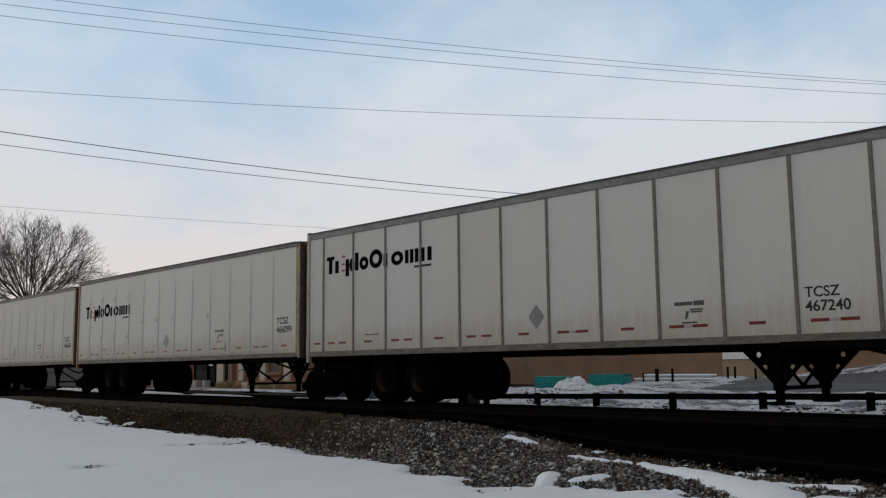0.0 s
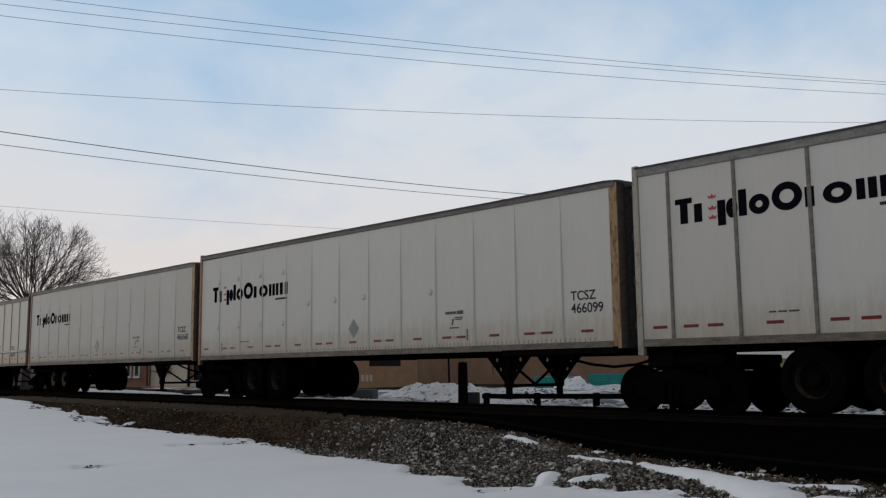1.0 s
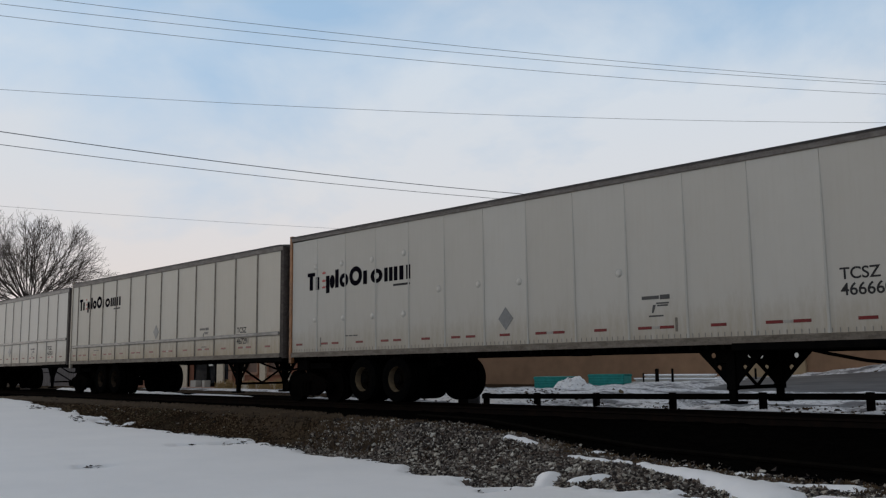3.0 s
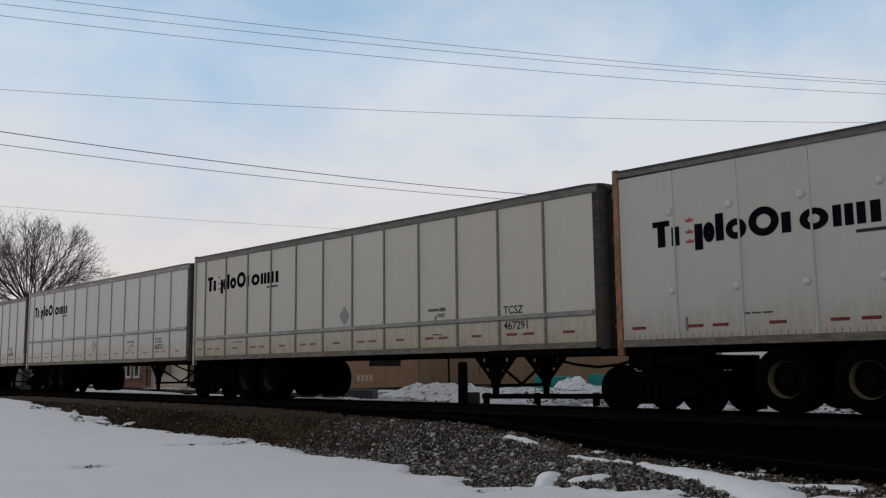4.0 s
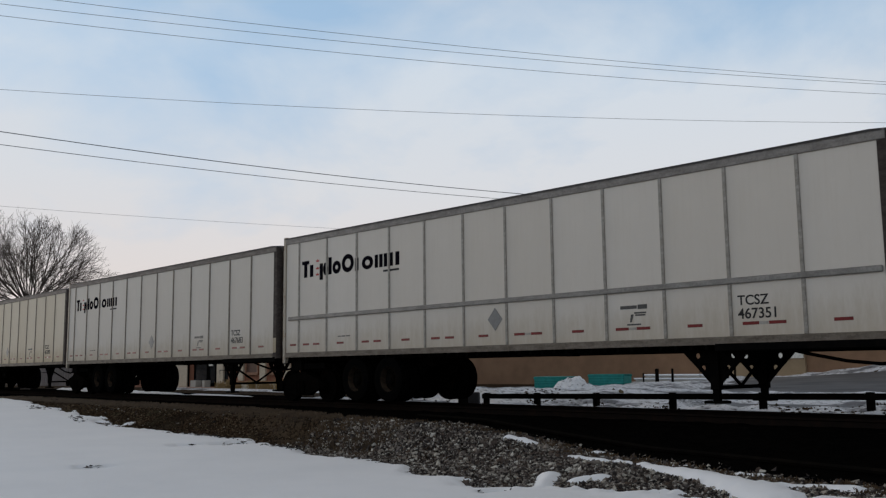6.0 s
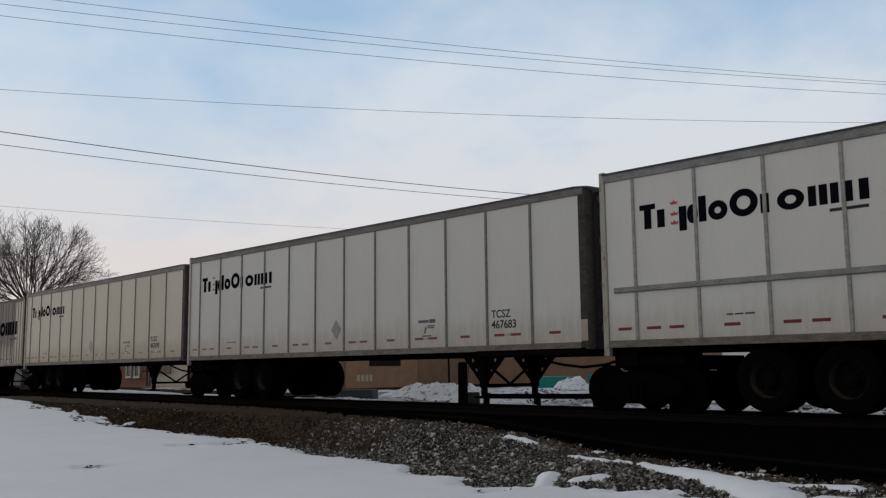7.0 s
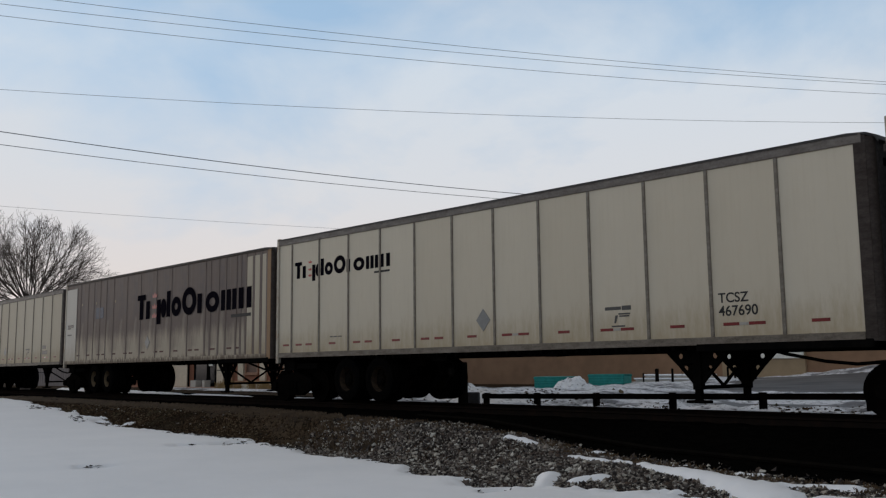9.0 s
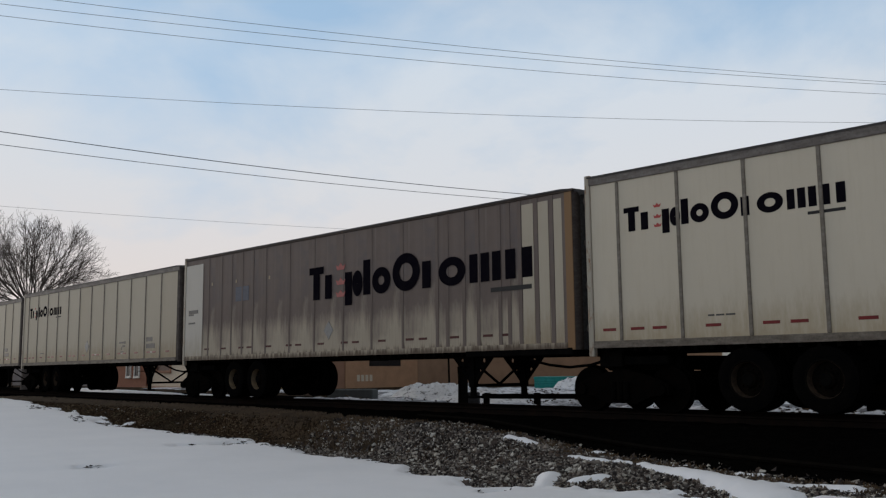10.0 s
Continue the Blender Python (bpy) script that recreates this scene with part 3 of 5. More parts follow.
def farsnow_z(s, l):
    d = -yard_d(s, l)
    side = np.minimum(np.minimum(l - 2.9, 2.0), (l - 11.5 - 4.0 * sstep(-29, -36, s)) * 0.6 + 8.0 * sstep(-29, -24, s) + 1.2 * (fnoise(s * 0.5, l * 0.9) - 0.5))
    side = np.minimum(side, (s + 66) * 0.3)
    side = np.minimum(side, (16.8 - l) * 0.5 + 12.0 * sstep(-42, -34, s) + 1.0 * (fnoise(s * 0.7, l * 0.7) - 0.5))
    bare = sstep(-20, -14, s) * sstep(18, 14, l)
    lump = 0.22 * (fnoise(s * 1.5, l * 1.5, 5) - 0.42) + 0.20 * (vnoise(s * 2.1 + 9.0, l * 2.1) - 0.5) * sstep(16, 11, l) - 0.04 * bare - 0.25 * bare * sstep(0.54, 0.62, fnoise(s * 0.35 + 4.0, l * 0.4))
    bank = 0.25 * sstep(8, 12, l) * sstep(22, 15, l) * sstep(-38, -30, s) * (1 - 0.9 * bare)
    bank = bank + 0.42 * np.exp(-((l - 38.5) / 1.3) ** 2) * (0.4 + fnoise(s * 0.4, 3.3 + 0 * l)) * sstep(-30, -15, s) * 1.6
    return ground_z(s, l) + np.clip(d * 0.12, -0.1, 0.08) + lump * np.clip(side, 0, 1) + np.minimum(0, side * 0.2) + bank


tagged(new("yard_snow", sheet("yard_snow", np.concatenate([np.arange(-140, -45, 1.0), np.arange(-45, 2, 0.22), np.arange(2, 40, 1.0)]), np.concatenate([np.arange(2.6, 24, 0.22), np.arange(24, 60, 0.6)]),
                              farsnow_z, M_SNOWDIRTY, lambda s, l: yard_d(s, l) < 0.7)),
       "trampled dirty snow beyond the track", "snow", kind="stuff")
tagged(new("yard", sheet("yard", np.arange(-34, 60, 1.5), np.arange(4.6, 41, 0.8), lambda s, l: ground_z(s, l) + 0.012, M_ASPHALT)),
       "wet grey asphalt yard between snow banks", "pavement", kind="structure")


STRIP_W = np.array([(-62, 0.05), (-52, 0.30), (-46, 0.42), (-40, 0.34), (-36, 0.10), (-33.5, 0.26), (-30, 0.22), (-28.5, 0.05), (-24, 0.06), (-18, 0.05), (-16, -0.1)])


def strip_d(s, l):
    centre = np.interp(s, [-60, -40, -30, -24, -17], [7.4, 4.9, 3.9, 3.3, 2.75])
    return np.interp(s, STRIP_W[:, 0], STRIP_W[:, 1]) - np.abs(l - centre) + 0.22 * (fnoise(s * 0.9, l * 2.5) - 0.5)


tagged(new("rail_side_snow", sheet("rail_side_snow", np.arange(-62, -15.5, 0.2), np.arange(2.2, 8.6, 0.08), lambda s, l: 0.60 + np.clip(strip_d(s, l) * 0.6, -0.06, 0.10) + 0.02, M_SNOW, lambda s, l: strip_d(s, l) > -0.1)),
       "narrow strip of snow left beside the far rail", "snow", kind="stuff")


def heap(name, x, y, rx, ry, h, seed, label):
    """A ploughed snow heap of clods."""
    n, rings = 84, 30
    vs, fs = [], []
    for i in range(rings + 1):
        u = i / rings
        for j in range(n):
            t = 2 * math.pi * j / n
            wob = 1 + 0.35 * (noise.noise((math.cos(t) * 1.3 + seed, math.sin(t) * 1.3, 0.3)))
            px, py = math.cos(t) * rx * u * wob, math.sin(t) * ry * u * wob
            z = h * max(0, 1 - u * u) ** 0.75
            z += 0.30 * h * noise.fractal((px * 1.6 + seed, py * 1.6, seed), 1.0, 2.0, 5) * (1 - u ** 4) - 0.06 * u
            z += 0.085 * (noise.fractal((px * 4.0 + seed, py * 4.0, seed * 2), 0.7, 2.1, 4)) * (1 - u ** 3) * min(1.0, h * 2) * min(1.0, u * 5)
            vs.append((px, py, max(z, -0.12)))
    for i in range(rings):
        for j in range(n):
            fs.append((i * n + j, i * n + (j + 1) % n, (i + 1) * n + (j + 1) % n, (i + 1) * n + j))
    me = bpy.data.meshes.new(name)
    me.from_pydata(vs, [], fs)
    me.materials.append(M_HEAP)
    ob = thing(name, label, "snow heap", "snow heaps", data=me)
    s = math.atan2(x, SIDE_D + CURVE_R - y) * CURVE_R
    ob.location = (x, y, float(ground_z(s, CURVE_R - math.hypot(x, SIDE_D + CURVE_R - y))))
    return ob


_s = Mat("snow_heap", (0.80, 0.81, 0.83), 0.85, 0, 0.2)
_c = _s.ramp(_s.noise(3.6, 9, 0.78), [(0.37, (0.035, 0.032, 0.03)), (0.41, (0.30, 0.29, 0.29)), (0.45, (0.85, 0.86, 0.88)), (0.7, (0.94, 0.94, 0.94))])
_s.set(color=_c)
_s.bump(_s.noise(11, 8, 0.75), 0.8, 0.08)
M_HEAP = _s.m
heap("snow_mound", -24.6, 22.6, 3.0, 1.3, 0.70, 1.0, "lumpy ploughed snow heap with dirt in it")
heap("snow_mound", -21.6, 21.8, 2.4, 1.1, 0.46, 6.0, "long low ploughed snow heap beside the track")
heap("snow_mound", -27.9, 34.6, 1.4, 1.1, 0.72, 3.0, "small white snow heap before the teal containers")

# gravel on the near shoulder
_tmpl_v = np.array([(1, 0, 0), (-1, 0, 0), (0, 1, 0), (0, -1, 0), (0, 0, 1), (0, 0, -1)], float)
_tmpl_f = np.array([(0, 2, 4), (2, 1, 4), (1, 3, 4), (3, 0, 4), (2, 0, 5), (1, 2, 5), (3, 1, 5), (0, 3, 5)])


def gravel(count, s_range, lat_range, size, material, lift, seed, accept, height=ground_z):
    r = np.random.default_rng(seed)
    S, L = r.uniform(*s_range, count), r.uniform(*lat_range, count)
    ok = accept(S, L)
    S, L = S[ok], L[ok]
    n = len(S)
    A = S / CURVE_R
    P = np.stack([np.sin(A) * (CURVE_R - L), SIDE_D + CURVE_R - np.cos(A) * (CURVE_R - L), height(S, L) + lift], -1)
    rad = r.lognormal(math.log(size), 0.42, n)[:, None, None]
    q = r.normal(size=(n, 3, 3))
    Q = np.linalg.qr(q)[0]
    sc = r.uniform(0.6, 1.25, (n, 1, 3))
    V = ((_tmpl_v[None] * (1 + r.uniform(-0.25, 0.25, (n, 6, 1)))) * sc) @ Q * rad + P[:, None, :]
    F = (_tmpl_f[None] + (np.arange(n) * 6)[:, None, None]).reshape(-1, 3)
    me = bpy.data.meshes.new("gravel")
    me.from_pydata(V.reshape(-1, 3).tolist(), [], F.tolist())
    me.materials.append(material)
    return me


tagged(new("gravel", gravel(185000, (-30, -3), (-5.2, -1.3), 0.0185, M_STONE, 0.010, 11, lambda s, l: (snow_d(s, l) < 0.02) & (bed_d(s, l) < 0.15 + 0.3 * vnoise(s * 5, l * 5)) & (_rng.random(len(s)) < np.clip(0.95 + (s + 12.8) * 0.32, 0.006, 1)))),
       "loose grey and brown gravel on the track shoulder", "gravel", kind="stuff")

_s = Mat("dirt_clod", (0.05, 0.035, 0.02), 0.95, 0, 0.05)
_c = _s.ramp(_s.island(), [(0.0, (0.008, 0.006, 0.004)), (0.5, (0.044, 0.027, 0.016)), (0.8, (0.100, 0.066, 0.038)), (1.0, (0.18, 0.14, 0.09))])
_c = _s.mix(_s.span(_s.noise(0.9, 5, 0.65), 0.46, 0.64, 0, 0.75), _c, (0.014, 0.010, 0.007))
_s.set(color=_s.mix(_s.span(_s.noise(1.7, 4, 0.6), 0.54, 0.68, 0, 0.5), _c, (0.075, 0.068, 0.040)))
M_CLOD = _s.m
tagged(new("dirt_clods", gravel(120000, (-42, -11), (-4.6, -0.2), 0.0135, M_CLOD, 0.002, 21, lambda s, l: (snow_d(s, l) < 0.03) & (bed_d(s, l) < 0.25) & (_rng.random(len(s)) < np.clip(1.0 - (s + 17) * 0.16, 0, 1)))),
       "small brown and olive dirt clods beside the track", "dirt", kind="stuff")
tagged(new("snow_debris", gravel(2600, (-26, -4), (4.0, 13.0), 0.035, M_CLOD, 0.0, 31, lambda s, l: vnoise(s * 1.3, l * 1.6) > 0.45, farsnow_z)),
       "dark clods and cinders strewn over the dirty snow", "debris", kind="stuff")

# dry weed tufts on the dirt


def tufts(count, s_range, lat_range, h, accept):
    r = random.Random(5)
    g = Geo()
    made = 0
    while made < count:
        s, l = r.uniform(*s_range), r.uniform(*lat_range)
        if not accept(s, l):
            continue
        made += 1
        x, y = arc(s, l)
        z = float(ground_z(s, l))
        for b in range(7):
            a, ln, lean = r.uniform(0, 6.28), h * r.uniform(0.4, 1.2), r.uniform(0.1, 0.8)
            dx, dy = math.cos(a), math.sin(a)
            w = h * 0.14
            p0 = (x + r.uniform(-.04, .04), y + r.uniform(-.04, .04), z - 0.01)
            p1 = (p0[0] + dx * ln * lean * 0.4, p0[1] + dy * ln * lean * 0.4, z + ln * 0.6)
            p2 = (p0[0] + dx * ln * lean, p0[1] + dy * ln * lean, z + ln)
            g.add([(p0[0] - w, p0[1], p0[2]), (p0[0] + w, p0[1], p0[2]), (p1[0] + w, p1[1], p1[2]), (p1[0] - w, p1[1], p1[2]), p2], [(0, 1, 2, 3), (3, 2, 4)])
    me = bpy.data.meshes.new("weeds")
    me.from_pydata(g.v, [], g.f)
    me.materials.append(M_WEED)
    return me


M_WEED = mat_plain("dry_weed", (0.095, 0.060, 0.030), 0.9, 0, 0.4, 1.6)
tagged(new("dry_weeds", tufts(5200, (-42, -3), (-4.2, -0.1), 0.065, lambda s, l: (-1.6 < float(bed_d(s, l)) < 0.2 and s < -13 and float(snow_d(s, l)) < 0.12) or (-0.25 < float(bed_d(s, l)) < 0.1 and float(snow_d(s, l)) < 0.02))),
       "sparse dry brown weeds at the edge of the track bed", "weeds", kind="stuff")

# ---------- track ----------
track = thing("railway_track", "steel rails on timber ties, darkened by painted shade", "railway track", kind="structure")


def rail_mesh(lat_c, s_lines):
    prof = [(-0.07, 0.0), (-0.07, 0.012), (-0.012, 0.03), (-0.010, 0.115), (-0.036, 0.128), (-0.036, 0.152), (-0.028, 0.16), (0.028, 0.16), (0.036, 0.152), (0.036, 0.128), (0.010, 0.115), (0.012, 0.03), (0.07, 0.012), (0.07, 0.0)]
    g, m = Geo(), len(prof)
    vs, fs = [], []
    for s in s_lines:
        for dl, z in prof:
            x, y = arc(s, lat_c + dl)
            vs.append((x, y, RAIL_Z - 0.16 + z))
    for i in range(len(s_lines) - 1):
        for j in range(m):
            fs.append((i * m + j, i * m + (j + 1) % m, (i + 1) * m + (j + 1) % m, (i + 1) * m + j))
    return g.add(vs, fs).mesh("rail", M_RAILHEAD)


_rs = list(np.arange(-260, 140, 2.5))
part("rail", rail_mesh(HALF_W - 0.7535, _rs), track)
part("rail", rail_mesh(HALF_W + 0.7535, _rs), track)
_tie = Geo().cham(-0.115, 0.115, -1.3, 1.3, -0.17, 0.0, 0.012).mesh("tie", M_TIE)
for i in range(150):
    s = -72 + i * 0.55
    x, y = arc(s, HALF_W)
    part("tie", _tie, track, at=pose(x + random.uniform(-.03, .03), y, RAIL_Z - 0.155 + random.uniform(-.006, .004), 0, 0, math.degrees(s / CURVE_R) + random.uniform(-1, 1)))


def loose_rail():
    g = Geo()
    pts = [(-14.0, -1.35), (-12.0, -1.45), (-10.0, -1.7), (-8.0, -2.0), (-6.0, -2.3), (-4.0, -2.6), (0.0, -3.0)]
    path = []
    for s, l in pts:
        x, y = arc(s, l)
        path.append((x, y, float(ground_z(s, l)) + 0.09))
    return g.tube(path, 0.035, 6).mesh("loose_rail", M_TIE)


thing("loose_rail", "rusty spare rail lying on the cinders beside the track", "rail", data=loose_rail())

# ---------- beyond the track ----------


def barrier():
    """Low timber barrier: posts with a beam on top."""
    b = thing("timber_barrier", "low black timber barrier on short posts in the snow", "barrier")
    xs = [-19.45, -17.45, -15.37, -13.01, -10.61, -8.18, -5.8, -3.4]
    zt = lambda x: 0.86 + (x + 19.45) * 0.0125
    for x in xs:
        part("post", Geo().cham(x - 0.07, x + 0.07, 19.94, 20.10, 0.2, zt(x) + 0.025, 0.012).mesh("post", M_POSTWOOD), b)
    for i in range(0, len(xs) - 1):
        x0, x1 = xs[i], xs[i + 1]
        g = Geo()
        vs = []
        for x in (x0, x1):
            for dy, dz in ((-0.08, -0.14), (0.06, -0.14), (0.06, 0.0), (-0.08, 0.0)):
                vs.append((x, 19.9 + dy, zt(x) + dz))
        part("beam", g.add(vs, [(0, 1, 2, 3), (7, 6, 5, 4), (0, 4, 5, 1), (1, 5, 6, 2), (2, 6, 7, 3), (3, 7, 4, 0)]).mesh("beam", M_POSTWOOD), b)
    return b


barrier()
_p = thing("timber_post", "thick black timber post standing beside the track", "post",
           data=Geo().turned([(-0.2, 0.0), (-0.2, 0.14), (1.14, 0.125), (1.18, 0.11), (1.19, 0.0)], (0, 0, 0), "z", 16).mesh("timber_post", M_POSTWOOD, True))
_p.location = (-17.93, 17.55, 0.6)
_p = thing("sign_pole", "thin dark metal pole", "pole", "sign poles", data=Geo().cyl((0, 0, 0), 0.035, -0.1, 3.2, "z", 10).mesh("sign_pole", M_FRAME))
_p.matrix_basis = pose(-24.6, 23.4, 0.4, 0, -1.5, 0)


def container(x, y, w, d, h, turn):
    """Open-topped refuse container."""
    c = thing("refuse_container", "teal steel refuse container standing in the snow", "container", "teal containers")
    c.matrix_basis = pose(x, y, 0.40, 0, 0, turn)
    out = [(-w / 2 + 0.03, 0.08), (w / 2 - 0.03, 0.08), (w / 2, h), (-w / 2, h)]
    g = Geo()
    for y0, y1 in ((-d / 2, -d / 2 + 0.04), (d / 2 - 0.04, d / 2)):
        g.prism(out, y0, y1)
    g.prism([(-w / 2 + 0.03, 0.08), (w / 2 - 0.03, 0.08), (w / 2 - 0.03, 0.14), (-w / 2 + 0.03, 0.14)], -d / 2, d / 2)
    g.prism([(-w / 2 + 0.03, 0.08), (-w / 2 + 0.07, 0.08), (-w / 2 + 0.04, h), (-w / 2, h)], -d / 2, d / 2)
    g.prism([(w / 2 - 0.03, 0.08), (w / 2 - 0.07, 0.08), (w / 2 - 0.04, h), (w / 2, h)], -d / 2, d / 2)
    part("body", g.mesh("container_body", M_TEAL), c)
    part("rim", Geo().cham(-w / 2 - 0.03, w / 2 + 0.03, -d / 2 - 0.03, -d / 2 + 0.04, h - 0.03, h + 0.05, 0.01).cham(-w / 2 - 0.03, w / 2 + 0.03, d / 2 - 0.04, d / 2 + 0.03, h - 0.03, h + 0.05, 0.01).mesh("container_rim", M_TEAL), c)
    for fz in (0.22, 0.42, 0.62, 0.82):
        part("rib", Geo().cham(-w / 2 + 0.02, w / 2 - 0.02, -d / 2 - 0.04, -d / 2 + 0.01, fz * h - 0.03, fz * h + 0.03, 0.012).mesh("container_rib", M_TEAL), c)
    part("lid", Geo().cham(-w / 2, w / 2, -d / 2, d / 2, h + 0.05, h + 0.09, 0.015).mesh("container_lid", M_TEAL), c)
    for fx in (-1, 1):
        part("skid", Geo().cham(fx * w * 0.3 - 0.06, fx * w * 0.3 + 0.06, -d / 2, d / 2, -0.05, 0.08, 0.01).mesh("container_skid", M_FRAME), c)
    return c


container(-32.3, 38.6, 2.0, 1.2, 0.66, 14)
container(-33.5, 45.0, 2.25, 1.2, 0.72, 14)

_w = thing("board_pile", "low pile of grey boards under snow before the warehouse", "board pile")
for k_, (x0, x1, z0, z1) in enumerate(((-33.4, -27.4, 0.30, 0.62), (-33.1, -27.6, 0.70, 0.86), (-32.4, -28.0, 0.95, 1.08))):
    part("board", Geo().cham(x0, x1, 47.0, 47.5, z0, z1, 0.02).mesh("board", M_GREYWALL), _w)
    part("snow_cap", Geo().cham(x0 - 0.08, x1 + 0.08, 46.9, 47.6, z1, z1 + 0.09, 0.035).mesh("snow_cap", M_SNOW), _w, "white snow cap")
for x, y, r, h in ((-32.1, 46.4, 0.05, 0.75), (-31.15, 46.4, 0.11, 1.0), (-30.1, 46.4, 0.07, 1.0), (-27.6, 48.2, 0.06, 0.95), (-27.15, 48.2, 0.06, 0.95), (-25.9, 48.2, 0.06, 0.85)):
    _b = thing("bollard", "short black steel bollard in the snow", "bollard", "bollards", data=Geo().turned([(-0.2, 0), (-0.2, r), (h - 0.03, r), (h, r * 0.6), (h, 0)], (0, 0, 0), "z", 12).mesh("bollard", M_FRAME, True))
    _b.location = (x, y, 0.5 if y < 47 else 0.62)


def warehouse():
    h = thing("warehouse", "long brown warehouse with a white panel and tan bay", "building")
    part("wall", Geo().box(-76, -30.6, 53.0, 70, 0.2, 5.5).mesh("warehouse_wall", M_WAREHOUSE), h)
    part("wall", Geo().box(-30.6, -25.2, 52.8, 70, 0.2, 5.5).mesh("warehouse_bay", M_TANWALL), h, "tan bay")
    part("wall", Geo().box(-25.2, 24, 53.0, 70, 0.2, 5.5).mesh("warehouse_wall_b", M_WAREHOUSE), h)
    part("roof", Geo().box(-76.3, 24.3, 52.6, 70.3, 5.5, 5.75).mesh("warehouse_roof", M_ROOF), h)
    part("wall_panel", Geo().cham(-30.5, -25.25, 52.70, 52.80, 2.02, 2.63, 0.01).mesh("white_panel", M_WHITEPAINT), h, "white panel")
    return h


warehouse()


def framed_window(h, x0, x1, z0, z1, y, frame, label, pane=None):
    """Dark pane with a proud frame on a wall that faces the track."""
    w = part("window", Geo().box(x0, x1, y - 0.03, y + 0.02, z0, z1).mesh("pane", pane or M_GLASS), h, label)
    g = Geo()
    for a, b, c, d in ((x0 - 0.12, x0 + 0.02, z0 - 0.1, z1 + 0.1), (x1 - 0.02, x1 + 0.12, z0 - 0.1, z1 + 0.1), (x0, x1, z1 - 0.02, z1 + 0.1), (x0, x1, z0 - 0.1, z0 + 0.02)):
        g.cham(a, b, y - 0.09, y + 0.01, c, d, 0.012)
    part("frame", g.mesh("window_frame", frame), w)
    part("sill", Geo().cham(x0 - 0.15, x1 + 0.15, y - 0.14, y + 0.01, z0 - 0.17, z0 - 0.09, 0.012).mesh("window_sill", frame), w)
    return w


def shopfront():
    h = thing("brick_shop", "brown brick shop with cream trim and dark windows", "building")
    part("wall", Geo().box(-70.8, -49.8, 34.0, 44, 0.1, 4.0).mesh("shop_wall", M_BRICK), h)
    part("side_wall", Geo().cham(-49.8, -49.6, 34.0, 37.56, 0.1, 4.0, 0.01).mesh("shop_side", M_BROWNWALL), h, "brown side wall")
    part("side_wall", Geo().cham(-49.8, -49.55, 37.6, 44.0, 0.1, 4.0, 0.01).mesh("shop_side_b", M_ORANGE), h, "orange-brown side wall")
    part("side_window", Geo().cham(-49.58, -49.52, 39.6, 42.4, 1.86, 2.30, 0.01).mesh("side_window", M_GLASS), h, "dark strip window")
    for i in range(4):
        part("lettering_bar", mesh_once("lbar", lambda: Geo().cham(-0.01, 0.01, 0.0, 0.24, 0.85, 1.28, 0.003).mesh("lettering_bar", M_CREAM)), h, "faded pale marking", at=pose(-49.54, 38.55 + i * 0.36, 0))
    part("roof", Geo().cham(-71.1, -49.3, 33.6, 44.3, 4.0, 4.3, 0.03).mesh("shop_roof", M_ROOF), h)
    part("pilaster", Geo().cham(-66.2, -64.3, 33.86, 34.02, 0.2, 4.0, 0.02).mesh("cream_pilaster", M_CREAM), h, "cream pilaster")
    part("downpipe", Geo().tube([(-64.0, 33.85, 0.3), (-64.0, 33.85, 3.9)], 0.07, 8).mesh("downpipe", M_FRAME), h, "black downpipe")
    for x0, x1 in ((-63.2, -61.4), (-61.1, -60.2)):
        framed_window(h, x0, x1, 0.75, 2.7, 34.0, M_FRAME, "dark shop window")
    part("notice", Geo().cham(-61.1, -60.6, 33.9, 34.0, 2.0, 2.2, 0.01).mesh("notice", M_WHITEPAINT), h, "small white notice")
    part("door_frame", Geo().cham(-59.9, -59.0, 33.86, 34.02, 0.3, 2.8, 0.02).mesh("door_frame", M_CREAM), h, "cream door frame")
    part("door", Geo().cham(-58.9, -58.3, 33.93, 34.01, 0.3, 2.6, 0.015).mesh("shop_door", M_GLASS), h, "dark glass door")
    part("pilaster", Geo().cham(-58.2, -57.7, 33.82, 34.02, 0.2, 4.0, 0.02).mesh("brick_pilaster", M_BROWNWALL), h)
    for x0, x1 in ((-57.0, -56.3), (-54.2, -53.5), (-51.3, -50.6)):
        part("pilaster", Geo().cham(x0, x1, 33.86, 34.02, 0.95, 4.0, 0.02).mesh("cream_strip", M_CREAM), h, "cream pilaster")
    for x0, x1 in ((-56.0, -54.6), (-53.2, -51.8)):
        framed_window(h, x0, x1, 1.5, 2.8, 34.0, M_BROWNWALL, "shop window with brown blinds", M_BLIND)
    for x0, x1 in ((-56.2, -55.6), (-54.0, -53.1), (-52.2, -51.7), (-50.6, -49.9)):
        part("planter", Geo().cham(x0, x1, 32.35, 32.75, 0.35, 0.86, 0.03).mesh("planter", M_CREAM), h, "cream planter box")
    part("panel", Geo().cham(-57.5, -50.2, 33.92, 34.02, 0.3, 0.95, 0.02).mesh("low_panel", M_ORANGE), h, "orange-brown lower panel")
    part("panel", Geo().cham(-70.7, -66.2, 33.9, 34.02, 0.2, 4.0, 0.02).mesh("tan_panel", M_CREAM), h, "cream end bay")
    framed_window(h, -69.2, -67.0, 1.7, 2.9, 33.9, M_BROWNWALL, "brown-framed window", M_BLIND)
    part("downpipe", Geo().cham(-70.55, -70.35, 33.78, 33.9, 0.3, 3.9, 0.02).mesh("downpipe", M_BLIND), h, "brown square downpipe")
